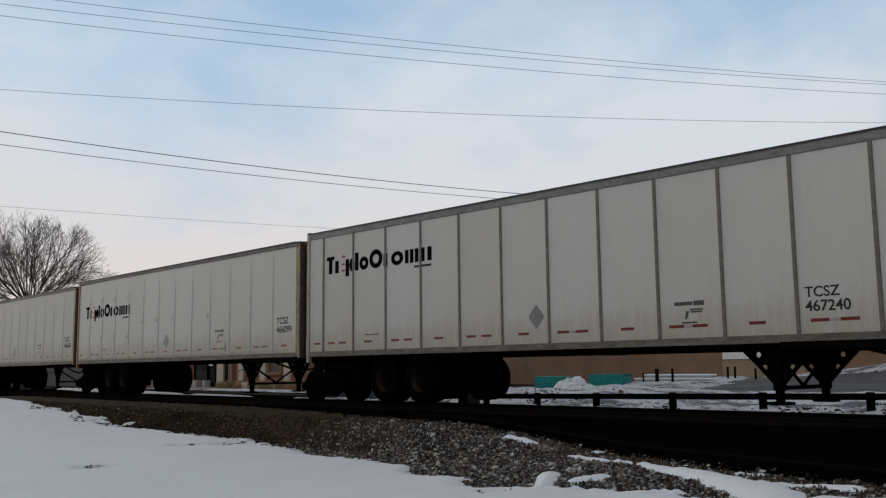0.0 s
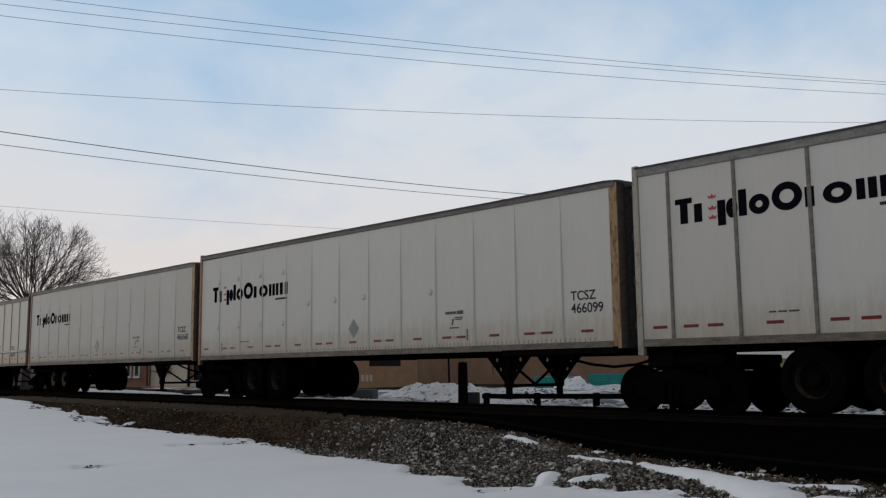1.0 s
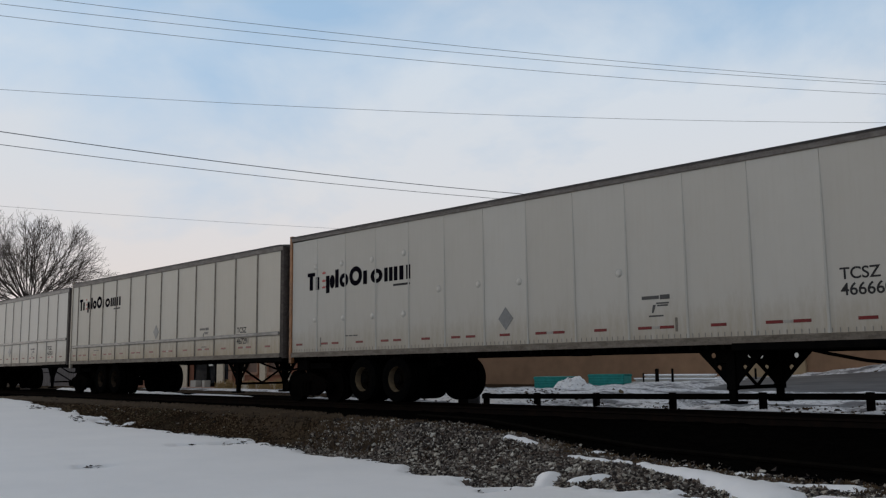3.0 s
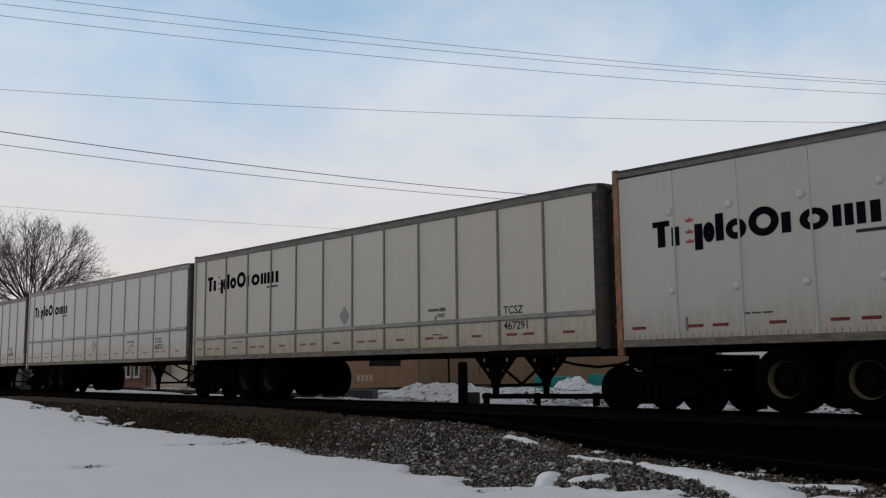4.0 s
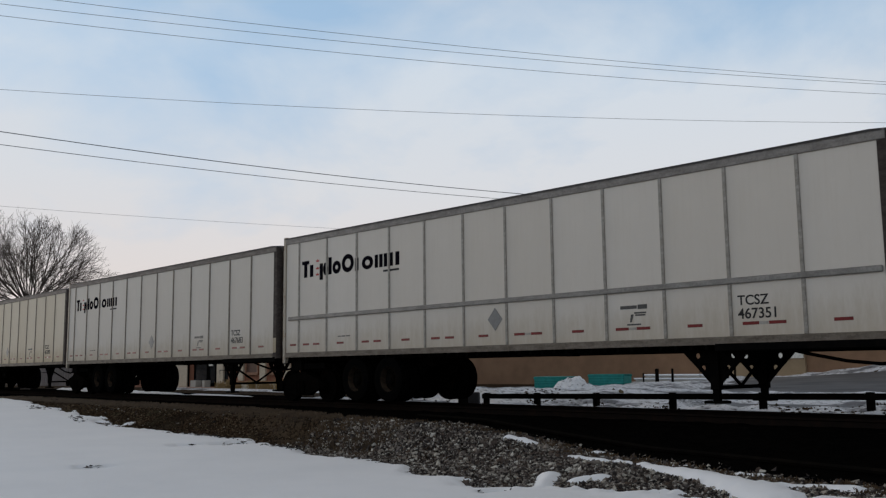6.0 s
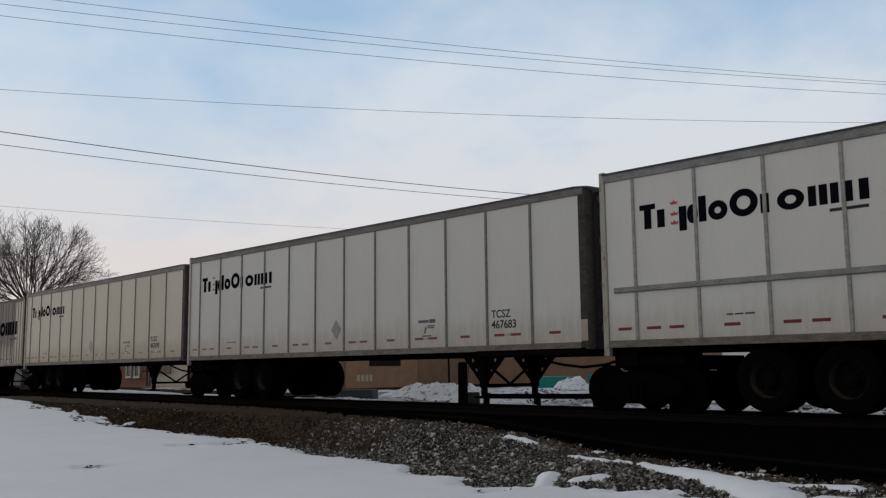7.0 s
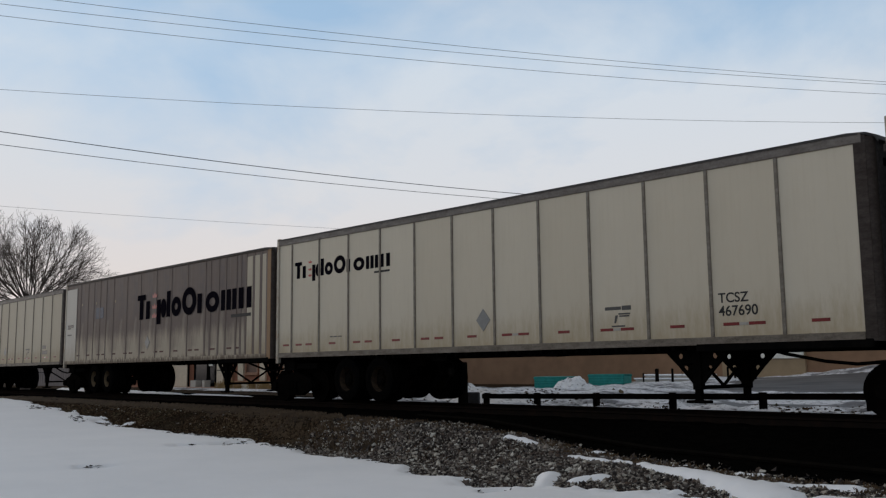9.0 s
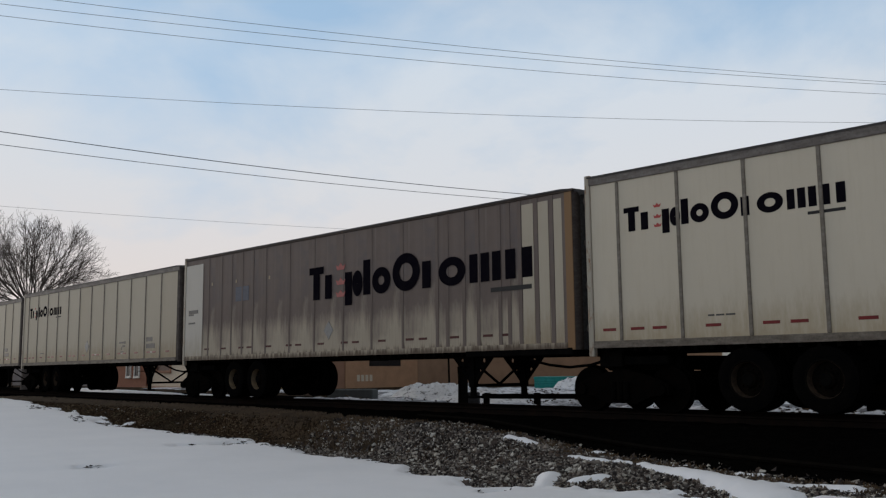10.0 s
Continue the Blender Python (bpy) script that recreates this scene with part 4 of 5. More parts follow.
    for x0, x1 in ((-62.7, -61.9), (-61.0, -60.6)):
        part("planter", Geo().cham(x0, x1, 33.3, 33.8, 0.35, 0.98, 0.03).mesh("planter", M_GREYWALL), h, "pale grey planter box")
    part("step", Geo().cham(-70, -50, 33.0, 34.0, 0.1, 0.5, 0.03).mesh("brick_step", M_BROWNWALL), h, "brown brick step")
    return h


shopfront()


def house():
    h = thing("red_house", "red-brown house with a cream end and white windows", "house")
    part("wall", Geo().box(-82.4, -78.9, 34.0, 43, 0.1, 3.6).mesh("cream_wall", M_CREAM), h, "cream wall")
    part("wall", Geo().box(-78.9, -71.2, 33.9, 43, 0.1, 3.6).mesh("red_wall", M_BRICK), h, "red-brown wall")
    part("roof", Geo().prism([(-82.8, 3.6), (-70.95, 3.6), (-70.95, 3.8), (-76.9, 5.6), (-82.8, 3.8)], 33.5, 43.4).mesh("house_roof", M_ROOF), h)
    framed_window(h, -81.8, -80.1, 1.2, 2.0, 34.0, M_CREAM, "dark window")
    framed_window(h, -74.7, -74.0, 1.3, 2.3, 33.9, M_WHITEPAINT, "white-framed window")
    framed_window(h, -73.2, -72.4, 1.3, 2.3, 33.9, M_WHITEPAINT, "white-framed window")
    return h


house()
_c = thing("concrete_block", "low dark grey concrete block wall in the snow", "concrete block", data=Geo().cham(-1.0, 1.0, -0.3, 0.3, -0.1, 0.48, 0.04).mesh("concrete_block", M_CONCRETE))
_c.matrix_basis = pose(-30.1, 23.2, 0.36, 0, 0, 28)
_c = thing("concrete_block", "small grey concrete block beside the timber post", "concrete block", data=Geo().cham(-0.22, 0.22, -0.2, 0.2, -0.1, 0.44, 0.03).mesh("concrete_block", M_STAINED))
_c.matrix_basis = pose(-18.85, 18.8, 0.50, 0, 0, 40)
for x, y, h_ in ((-33.8, 23.9, 2.0), (-33.2, 24.2, 1.3)):
    _p = thing("sign_pole", "thin dark metal pole", "pole", "sign poles", data=Geo().cyl((0, 0, 0), 0.03, -0.1, h_, "z", 10).mesh("sign_pole", M_FRAME))
    _p.location = (x, y, 0.4)
_h = thing("grey_shed", "dull grey shed with vertical siding", "building")
part("wall", Geo().box(-104, -82.6, 34.5, 46, 0.1, 3.6).mesh("shed_wall", M_SHED), _h)
part("roof", Geo().box(-104.3, -82.5, 34.2, 46.3, 3.6, 3.85).mesh("shed_roof", M_ROOF), _h)
for i in range(35):
    part("batten", mesh_once("batten", lambda: Geo().cham(-0.03, 0.03, -0.03, 0.01, 0.1, 3.6, 0.006).mesh("batten", M_SHED)), _h, at=pose(-103.8 + i * 0.6, 34.5, 0))

# ---------- bare tree ----------


def bare_tree(x, y, z, fork, reach, seed, label):
    """Leafless tree: curved limbs fan out from a fork into a dome and split three times into fine twigs."""
    r = np.random.default_rng(seed)
    trunk, crown = Geo(), Geo()

    def unit(v):
        return v / (np.linalg.norm(v) + 1e-9)

    def limb(p, d, length, rad, level):
        n = max(2, round(length / (0.36, 0.30, 0.26, 0.24)[level]))
        step = length / n
        pts, rads = [p], [rad]
        for i in range(n):
            u = (i + 1) / n
            d = unit(d + r.normal(0, (0.055, 0.09, 0.11, 0.12)[level], 3) + np.array([0, 0, (0.018, 0.03, 0.03, 0.03)[level]]))
            p = p + d * step
            pts.append(p)
            rads.append(max(0.007, rad * (1 - 0.80 * u)))
            if level < 3 and u > (0.22 if level == 0 else 0.15):
                for _ in range(2 if level == 0 and u > 0.5 else 1):
                    if r.random() < (0.92, 0.80, 0.62)[level]:
                        side = unit(np.cross(d, r.normal(size=3)))
                        a = r.uniform(0.30, 0.75)
                        nd = unit(d * math.cos(a) + side * math.sin(a))
                        left = (length * (1.06 - u) * r.uniform(0.75, 1.0) + 0.35, length * (1.05 - u) * 0.8 + 0.25, r.uniform(0.25, 0.6))[level]
                        limb(p, nd, min(left, (2.4, 1.2, 0.6)[level]) * r.uniform(0.7, 1.0), max(0.010, rads[-1] * (0.5, 0.6, 0.7)[level]), level + 1)
        (trunk if level == 0 else crown).tube([Vector(q) for q in pts], rads, (7, 5, 3, 3)[level])

    bole = [(0, 0, -0.3), (0.06, 0.03, fork * 0.4), (-0.04, 0.05, fork * 0.75), (0, 0, fork + 0.1)]
    trunk.tube([Vector(q) for q in bole], [0.36, 0.28, 0.25, 0.22], 12)
    count = 30
    for k_ in range(count):
        th = k_ * 2.4 + r.uniform(-0.3, 0.3)
        lean = 0.06 + 1.22 * ((k_ + 0.5) / count) ** 0.62
        d = np.array([math.cos(th) * math.sin(lean), math.sin(th) * math.sin(lean), math.cos(lean)])
        limb(np.array([0, 0, fork]), d, reach * r.uniform(0.84, 1.0), 0.062, 0)
    t = thing("bare_tree", label, "tree", "bare trees")
    t.location = (x, y, z)
    part("trunk", trunk.mesh("tree_trunk", M_BARK, True), t)
    me = bpy.data.meshes.new("tree_crown")
    me.from_pydata(crown.v, [], crown.f)
    me.materials.append(M_BARK)
    part("crown", me, t)
    return t


bare_tree(-71.0, 24.45, 0.4, 6.1, 7.0, 3, "leafless broad-crowned tree with fine grey-brown twigs")
bare_tree(-81.5, 22.2, 0.4, 4.6, 5.4, 8, "leafless grey-brown tree beside a broader one")


def dry_bush(x, y, z, w, h, seed):
    r = random.Random(seed)
    g = Geo()
    for _ in range(120):
        a, lean, ln = r.uniform(0, 6.28), r.uniform(0.0, 1.0), h * r.uniform(0.5, 1.0)
        p0 = Vector((r.gauss(0, w * 0.22), r.gauss(0, 0.15), -0.05))
        p1 = p0 + Vector((math.cos(a) * lean * 0.4 * ln, math.sin(a) * lean * 0.4 * ln, ln))
        g.tube([p0, (p0 + p1) / 2 + Vector((r.gauss(0, .03), r.gauss(0, .03), 0.03)), p1], [0.016, 0.012, 0.006], 3)
    b = thing("dry_bush", "leafless olive-brown bush before the brick shop", "bush", "dry bushes", data=g.mesh("dry_bush", M_BUSH))
    b.location = (x, y, z)


M_BUSH = mat_plain("bush_olive_brown", (0.36, 0.245, 0.105), 0.9)
for i in range(9):
    dry_bush(-56.5 + i * 1.25 + 0.3 * math.sin(i * 5.0), 32.3 + 0.2 * math.sin(i * 3.1), 0.42, 1.0, 0.62 + 0.2 * math.sin(i * 2.3), 20 + i)

# ---------- overhead wires ----------


def wire(a, b, sag, r, label):
    a, b = Vector(a), Vector(b)
    pts = []
    for i in range(-24, 61):
        u = i / 24
        p = a.lerp(b, u)
        p.z -= 4 * sag * u * (1 - u)
        pts.append(p)
    return thing("overhead_wire", label, "wire", "overhead wires", data=Geo().tube(pts, r, 6).mesh("overhead_wire", M_WIRE, True))


wire((-21.21, 6.36, 10.10), (-10.48, 28.38, 10.10), 0.19, 0.0055, "thin dark power wire sagging across the sky")
wire((-21.34, 6.41, 9.90), (-10.34, 28.00, 9.90), 0.19, 0.0055, "thin dark power wire sagging across the sky")
wire((-21.27, 6.40, 9.60), (-10.35, 27.97, 9.60), 0.21, 0.0055, "thin dark power wire sagging across the sky")
wire((-28.35, 8.64, 10.0), (-13.40, 31.53, 10.0), 0.20, 0.006, "single fine grey wire across the sky")
wire((-30.24, 9.28, 9.2), (-26.57, 30.02, 9.2), 0.16, 0.014, "thicker dark telephone cable across the sky")
wire((-30.73, 9.45, 8.9), (-27.08, 28.39, 8.9), 0.12, 0.011, "thin telephone cable across the sky")
wire((-40.54, 12.60, 8.6), (-36.61, 27.34, 8.6), 0.05, 0.006, "fine far wire above the tree")

# ---------- the train ----------
SPEED, PITCH_LEN = 10.818, 16.410
FIRST_POST, POST_STEP = 0.672, 1.265
PANEL_END = 15.83
Z_RAIL0, Z_RAIL1, Z_TOP0, Z_TOP1 = 1.17, 1.30, 4.15, 4.33     # heights above the rail
POSTS = [FIRST_POST + POST_STEP * i for i in range(12)]
OLD_POSTS = [1.20 + 1.222 * i for i in range(12)]
ROOF_TILT = 0.44       # degrees: the roof falls a little from the rear to the nose
SIDES = (-1, 1)


def text_mesh(words, size, material):
    cu = bpy.data.curves.new("writing", "FONT")
    cu.body, cu.size, cu.extrude, cu.offset = words, size, 0.0015, 0.0035
    ob = bpy.data.objects.new("writing", cu)
    scene.collection.objects.link(ob)
    me = bpy.data.meshes.new_from_object(ob.evaluated_get(bpy.context.evaluated_depsgraph_get()))
    bpy.data.objects.remove(ob)
    me.materials.append(material)
    return me


def on_side(x, z, out=0.0):
    """Pose of flat writing on the near side: reading along +x."""
    return pose(x, -HALF_W - out, z, 90, 0, 0)


def ring(rx, rz, t, n=28):
    g = Geo()
    vs, fs = [], []
    for j in range(n):
        a = 2 * math.pi * j / n
        for k_, y in ((1.0, 0), (1.0, -0.003), (1 - t / rx, -0.003), (1 - t / rx, 0)):
            vs.append((math.cos(a) * rx * k_, y, math.sin(a) * rz * k_))
    for j in range(n):
        for i in range(4):
            fs.append((j * 4 + i, j * 4 + (i + 1) % 4, (j + 1) % n * 4 + (i + 1) % 4, (j + 1) % n * 4 + i))
    return g.add(vs, fs)


def mark_shapes(trailer, x0, z0, size, length, red, out=0.001, crest=1.0):
    """The maker's mark as plain blocks and rings; size is the tall blocks' height."""
    w, h, y = length, size, -0.003
    u = h * 0.72
    for a, b, lo, hi in ((0.004, 0.086, 0.78 * h, h), (0.027, 0.064, 0, 0.78 * h), (0.094, 0.132, 0, u), (0.203, 0.240, -0.25 * h, u), (0.298, 0.334, 0, h), (0.575, 0.612, 0, u),
                         (0.770, 0.802, 0, u), (0.813, 0.845, 0, u), (0.856, 0.888, 0, u), (0.904, 0.940, 0, u), (0.963, 0.999, 0, u)):
        part("mark_block", Geo().cham(a * w, b * w, y, 0, lo, hi, 0.0012).mesh("mark_block", M_BLACKINK), trailer, at=pose(x0, -HALF_W - out, z0))
    for cx, rx, rz, t in ((0.268, 0.026, 0.52 * u, 0.025), (0.387, 0.044, 0.52 * u, 0.029), (0.503, 0.062, 0.52 * h, 0.032), (0.700, 0.055, 0.52 * u, 0.032)):
        part("mark_ring", ring(rx * w, rz, t * w).mesh("mark_ring", M_BLACKINK), trailer, at=pose(x0 + cx * w, -HALF_W - out, z0 + rz * 0.96))
    for i, zz in enumerate((0.12, 0.48, 0.92)):
        cw = 0.021 * w * crest
        part("mark_crest", Geo().prism([(-cw, 0.05 * h * crest), (-cw * 0.7, -0.08 * h * crest), (cw * 0.7, -0.08 * h * crest), (cw, 0.05 * h * crest), (cw * 0.45, 0.0), (0, 0.09 * h * crest), (-cw * 0.45, 0.0)], y, 0).mesh("mark_crest", red), trailer, "small red crest", at=pose(x0 + 0.180 * w, -HALF_W - out, z0 + zz * h))
    part("mark_underline", Geo().box(0.85 * w, 0.995 * w, y, 0, -0.28 * h, -0.17 * h).mesh("mark_underline", M_FLEET), trailer, at=pose(x0, -HALF_W - out, z0))


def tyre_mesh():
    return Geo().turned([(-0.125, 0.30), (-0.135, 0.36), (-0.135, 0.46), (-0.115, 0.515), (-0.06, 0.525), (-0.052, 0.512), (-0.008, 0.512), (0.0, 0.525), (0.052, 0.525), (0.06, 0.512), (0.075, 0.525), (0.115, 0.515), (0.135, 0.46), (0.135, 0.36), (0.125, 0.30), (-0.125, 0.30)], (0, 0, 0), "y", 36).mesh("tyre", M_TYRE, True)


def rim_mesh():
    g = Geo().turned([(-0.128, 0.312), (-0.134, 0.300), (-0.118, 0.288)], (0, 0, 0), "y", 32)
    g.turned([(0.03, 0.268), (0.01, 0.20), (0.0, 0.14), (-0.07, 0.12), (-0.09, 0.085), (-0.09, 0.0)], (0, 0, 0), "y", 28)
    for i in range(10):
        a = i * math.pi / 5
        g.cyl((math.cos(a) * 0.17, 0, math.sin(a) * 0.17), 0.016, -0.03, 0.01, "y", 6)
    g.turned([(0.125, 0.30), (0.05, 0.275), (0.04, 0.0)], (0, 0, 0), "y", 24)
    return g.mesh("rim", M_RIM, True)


def leg_mesh():
    g = Geo().cham(-0.085, 0.085, -0.07, 0.07, 0.42, 1.12, 0.01).cham(-0.06, 0.06, -0.05, 0.05, 0.24, 0.5, 0.008)
    return g.cham(-0.19, 0.19, -0.13, 0.13, 0.19, 0.24, 0.012).mesh("leg", M_FRAME)


LEG_X = 12.70


def gusset_mesh():
    """Tapered plate of the landing gear with two lightening holes."""
    bm = bmesh.new()
    outline = [(-0.66, 1.12), (-0.60, 1.03), (-0.12, 0.56), (0.12, 0.56), (0.60, 1.03), (0.66, 1.12)]
    loops = [outline] + [[(cx + 0.048 * math.cos(a * math.pi / 6), cz + 0.048 * math.sin(a * math.pi / 6)) for a in range(12)] for cx, cz in ((-0.34, 1.0), (0.34, 1.0), (-0.24, 0.79), (0.24, 0.79))]
    for loop in loops:
        vs = [bm.verts.new((x, -0.015, z)) for x, z in loop]
        for i in range(len(vs)):
            bm.edges.new((vs[i], vs[(i + 1) % len(vs)]))
    bmesh.ops.triangle_fill(bm, use_beauty=True, use_dissolve=False, edges=bm.edges[:], normal=(0, -1, 0))
    out = bmesh.ops.extrude_face_region(bm, geom=bm.faces[:])
    bmesh.ops.translate(bm, vec=(0, 0.03, 0), verts=[v for v in out["geom"] if isinstance(v, bmesh.types.BMVert)])
    bmesh.ops.recalc_face_normals(bm, faces=bm.faces[:])
    me = bpy.data.meshes.new("gusset")
    bm.to_mesh(me)
    bm.free()
    me.materials.append(M_FRAME)
    return me


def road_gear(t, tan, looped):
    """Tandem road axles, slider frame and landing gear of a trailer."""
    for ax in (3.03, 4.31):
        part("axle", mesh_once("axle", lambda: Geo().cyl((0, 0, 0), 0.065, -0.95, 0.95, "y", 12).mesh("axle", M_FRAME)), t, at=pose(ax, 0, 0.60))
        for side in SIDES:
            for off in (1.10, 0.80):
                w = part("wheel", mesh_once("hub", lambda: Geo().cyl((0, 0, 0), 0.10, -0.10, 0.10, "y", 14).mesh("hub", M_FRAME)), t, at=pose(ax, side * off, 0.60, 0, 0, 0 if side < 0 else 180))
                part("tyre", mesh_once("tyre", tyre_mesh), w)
                part("rim", mesh_once("rim", rim_mesh), w, "dished wheel rim painted as in shade")
                part("rim_lip", mesh_once(("lip", tan), lambda: Geo().turned([(-0.118, 0.288), (-0.10, 0.280), (-0.02, 0.272), (0.03, 0.268), (0.03, 0.272), (-0.10, 0.285), (-0.118, 0.288)], (0, 0, 0), "y", 32).mesh("rim_lip", M_LIP_TAN if tan else M_LIP_LIT, True)), w, "tan rim barrel" if tan else "rim barrel painted in a lit brown")
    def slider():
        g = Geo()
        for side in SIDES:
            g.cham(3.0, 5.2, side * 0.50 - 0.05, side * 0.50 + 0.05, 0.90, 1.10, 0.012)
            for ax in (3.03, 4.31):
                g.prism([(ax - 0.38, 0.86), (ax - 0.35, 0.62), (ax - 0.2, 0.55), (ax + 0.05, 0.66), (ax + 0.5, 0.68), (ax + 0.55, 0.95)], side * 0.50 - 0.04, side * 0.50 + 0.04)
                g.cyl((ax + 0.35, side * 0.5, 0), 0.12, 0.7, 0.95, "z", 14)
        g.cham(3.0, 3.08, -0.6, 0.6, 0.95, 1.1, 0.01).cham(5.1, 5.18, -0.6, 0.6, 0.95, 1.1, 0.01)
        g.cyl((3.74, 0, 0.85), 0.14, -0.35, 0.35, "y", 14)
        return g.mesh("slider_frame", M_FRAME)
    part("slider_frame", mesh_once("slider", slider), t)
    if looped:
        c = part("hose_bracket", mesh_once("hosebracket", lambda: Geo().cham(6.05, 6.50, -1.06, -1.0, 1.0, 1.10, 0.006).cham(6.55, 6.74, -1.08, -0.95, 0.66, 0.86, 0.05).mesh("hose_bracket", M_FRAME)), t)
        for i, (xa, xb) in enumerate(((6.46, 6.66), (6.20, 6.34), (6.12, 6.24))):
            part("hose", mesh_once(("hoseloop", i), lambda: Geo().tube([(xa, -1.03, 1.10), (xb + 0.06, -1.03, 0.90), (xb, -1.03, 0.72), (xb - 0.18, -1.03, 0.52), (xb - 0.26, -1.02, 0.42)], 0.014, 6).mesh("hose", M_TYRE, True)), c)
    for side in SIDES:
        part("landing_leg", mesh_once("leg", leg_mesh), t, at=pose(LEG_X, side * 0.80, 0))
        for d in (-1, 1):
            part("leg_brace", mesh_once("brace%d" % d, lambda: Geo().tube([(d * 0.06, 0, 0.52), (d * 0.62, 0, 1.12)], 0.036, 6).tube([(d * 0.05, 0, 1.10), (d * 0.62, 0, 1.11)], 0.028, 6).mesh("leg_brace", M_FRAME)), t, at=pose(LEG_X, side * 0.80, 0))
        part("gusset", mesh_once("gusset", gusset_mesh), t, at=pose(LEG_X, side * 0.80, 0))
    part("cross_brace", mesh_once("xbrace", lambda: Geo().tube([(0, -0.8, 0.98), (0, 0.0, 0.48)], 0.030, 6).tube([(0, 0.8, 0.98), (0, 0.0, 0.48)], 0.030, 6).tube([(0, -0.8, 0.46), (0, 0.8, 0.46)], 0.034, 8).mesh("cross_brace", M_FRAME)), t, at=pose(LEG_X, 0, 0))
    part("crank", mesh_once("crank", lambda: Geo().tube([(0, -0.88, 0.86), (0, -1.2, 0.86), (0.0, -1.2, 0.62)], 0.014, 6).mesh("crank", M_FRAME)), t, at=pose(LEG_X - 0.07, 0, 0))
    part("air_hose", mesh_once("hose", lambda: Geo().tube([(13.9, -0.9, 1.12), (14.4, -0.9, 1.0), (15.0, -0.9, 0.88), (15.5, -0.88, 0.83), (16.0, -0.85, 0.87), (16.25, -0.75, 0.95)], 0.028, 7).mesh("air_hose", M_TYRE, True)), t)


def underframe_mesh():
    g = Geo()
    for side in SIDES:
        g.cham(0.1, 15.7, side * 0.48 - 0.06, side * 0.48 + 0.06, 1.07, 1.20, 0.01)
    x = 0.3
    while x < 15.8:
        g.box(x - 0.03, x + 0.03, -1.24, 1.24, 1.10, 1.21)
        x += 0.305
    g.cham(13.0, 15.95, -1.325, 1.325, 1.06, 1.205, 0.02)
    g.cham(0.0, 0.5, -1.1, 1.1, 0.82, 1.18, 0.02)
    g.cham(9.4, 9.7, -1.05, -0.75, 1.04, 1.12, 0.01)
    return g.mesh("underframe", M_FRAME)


def nose_corner_mesh(material):
    """Rounded front corner post, near side."""
    r, c = 0.10, PANEL_END + 0.18
    poly = [(c, -HALF_W - 0.008)] + [(c + r * math.sin(a), -HALF_W - 0.008 + r * (1 - math.cos(a))) for a in [i * math.pi / 16 for i in range(9)]] + [(c + r, -HALF_W + 0.13), (c, -HALF_W + 0.13)]
    n = len(poly)
    vs = [(x, y, z) for z in (1.16, Z_TOP1 - 0.15) for x, y in poly]
    fs = [tuple(range(n)), tuple(range(2 * n - 1, n - 1, -1))] + [(i, (i + 1) % n, n + (i + 1) % n, n + i) for i in range(n)]
    return Geo().add(vs, fs).mesh("nose_corner", material, True)


def roof_mesh():
    """Roof skin with rounded edges, dropping a little at the nose."""
    ys = [-1.345, -1.335, -1.22, -0.7, 0, 0.7, 1.22, 1.335, 1.345]
    zs = [4.29, 4.325, 4.338, 4.352, 4.358, 4.352, 4.338, 4.325, 4.29]
    vs, fs = [], []
    xs = [(-0.02, 0.0), (0.05, 0.0), (8, 0.0), (15.72, 0.0), (15.98, -0.02), (16.10, -0.07), (16.15, -0.16)]
    for x, dz in xs:
        for y, z in zip(ys, zs):
            f = 1.0 if x < 15.9 else 0.98 if x < 16.05 else 0.93
            vs.append((x, y * f, z + dz))
    m = len(ys)
    for i in range(len(xs) - 1):
        for j in range(m - 1):
            fs.append((i * m + j, i * m + j + 1, (i + 1) * m + j + 1, (i + 1) * m + j))
    return Geo().add(vs, fs).mesh("roof", M_ROOFLIP_SHADOW, True)


def silver_panel_mesh(w, top0, top1):
    """Skin bay with pressed vertical beads, its top following the falling roof."""
    g = Geo()
    n = max(2, round(w / 0.08))
    vs = []
    for i in range(n + 1):
        vs += [(w * i / n, 0.0015 * (1 if i % 3 == 1 else 0), Z_RAIL1), (w * i / n, 0.0015 * (1 if i % 3 == 1 else 0), top0 + (top1 - top0) * i / n)]
    fs = [(2 * i, 2 * i + 2, 2 * i + 3, 2 * i + 1) for i in range(n)]
    g.add(vs, fs)
    return g.mesh("side_panel", M_SILVER)


def old_post_mesh():
    """Shallow pressed post that fades into the skin towards the top."""
    g = Geo()
    rows = [(Z_RAIL1, 0.030, 0.014), (2.6, 0.028, 0.013), (3.2, 0.024, 0.010), (3.7, 0.014, 0.006), (4.0, 0.004, 0.001)]
    vs = []
    for z, w, o in rows:
        vs += [(-w, 0.003, z), (-w * 0.6, -o, z), (w * 0.6, -o, z), (w, 0.003, z)]
    fs = [(4 * i + j, 4 * i + j + 1, 4 * i + j + 5, 4 * i + j + 4) for i in range(len(rows) - 1) for j in range(3)] + [(0, 1, 2, 3)]
    return g.add(vs, fs).mesh("post", M_POST_WHITE)


SKINS = {"467240": M_WHITE_A, "467291": M_WHITE_F, "467351": M_WHITE_G, "467683": M_WHITE_A, "466660": M_WHITE_OLD_D}


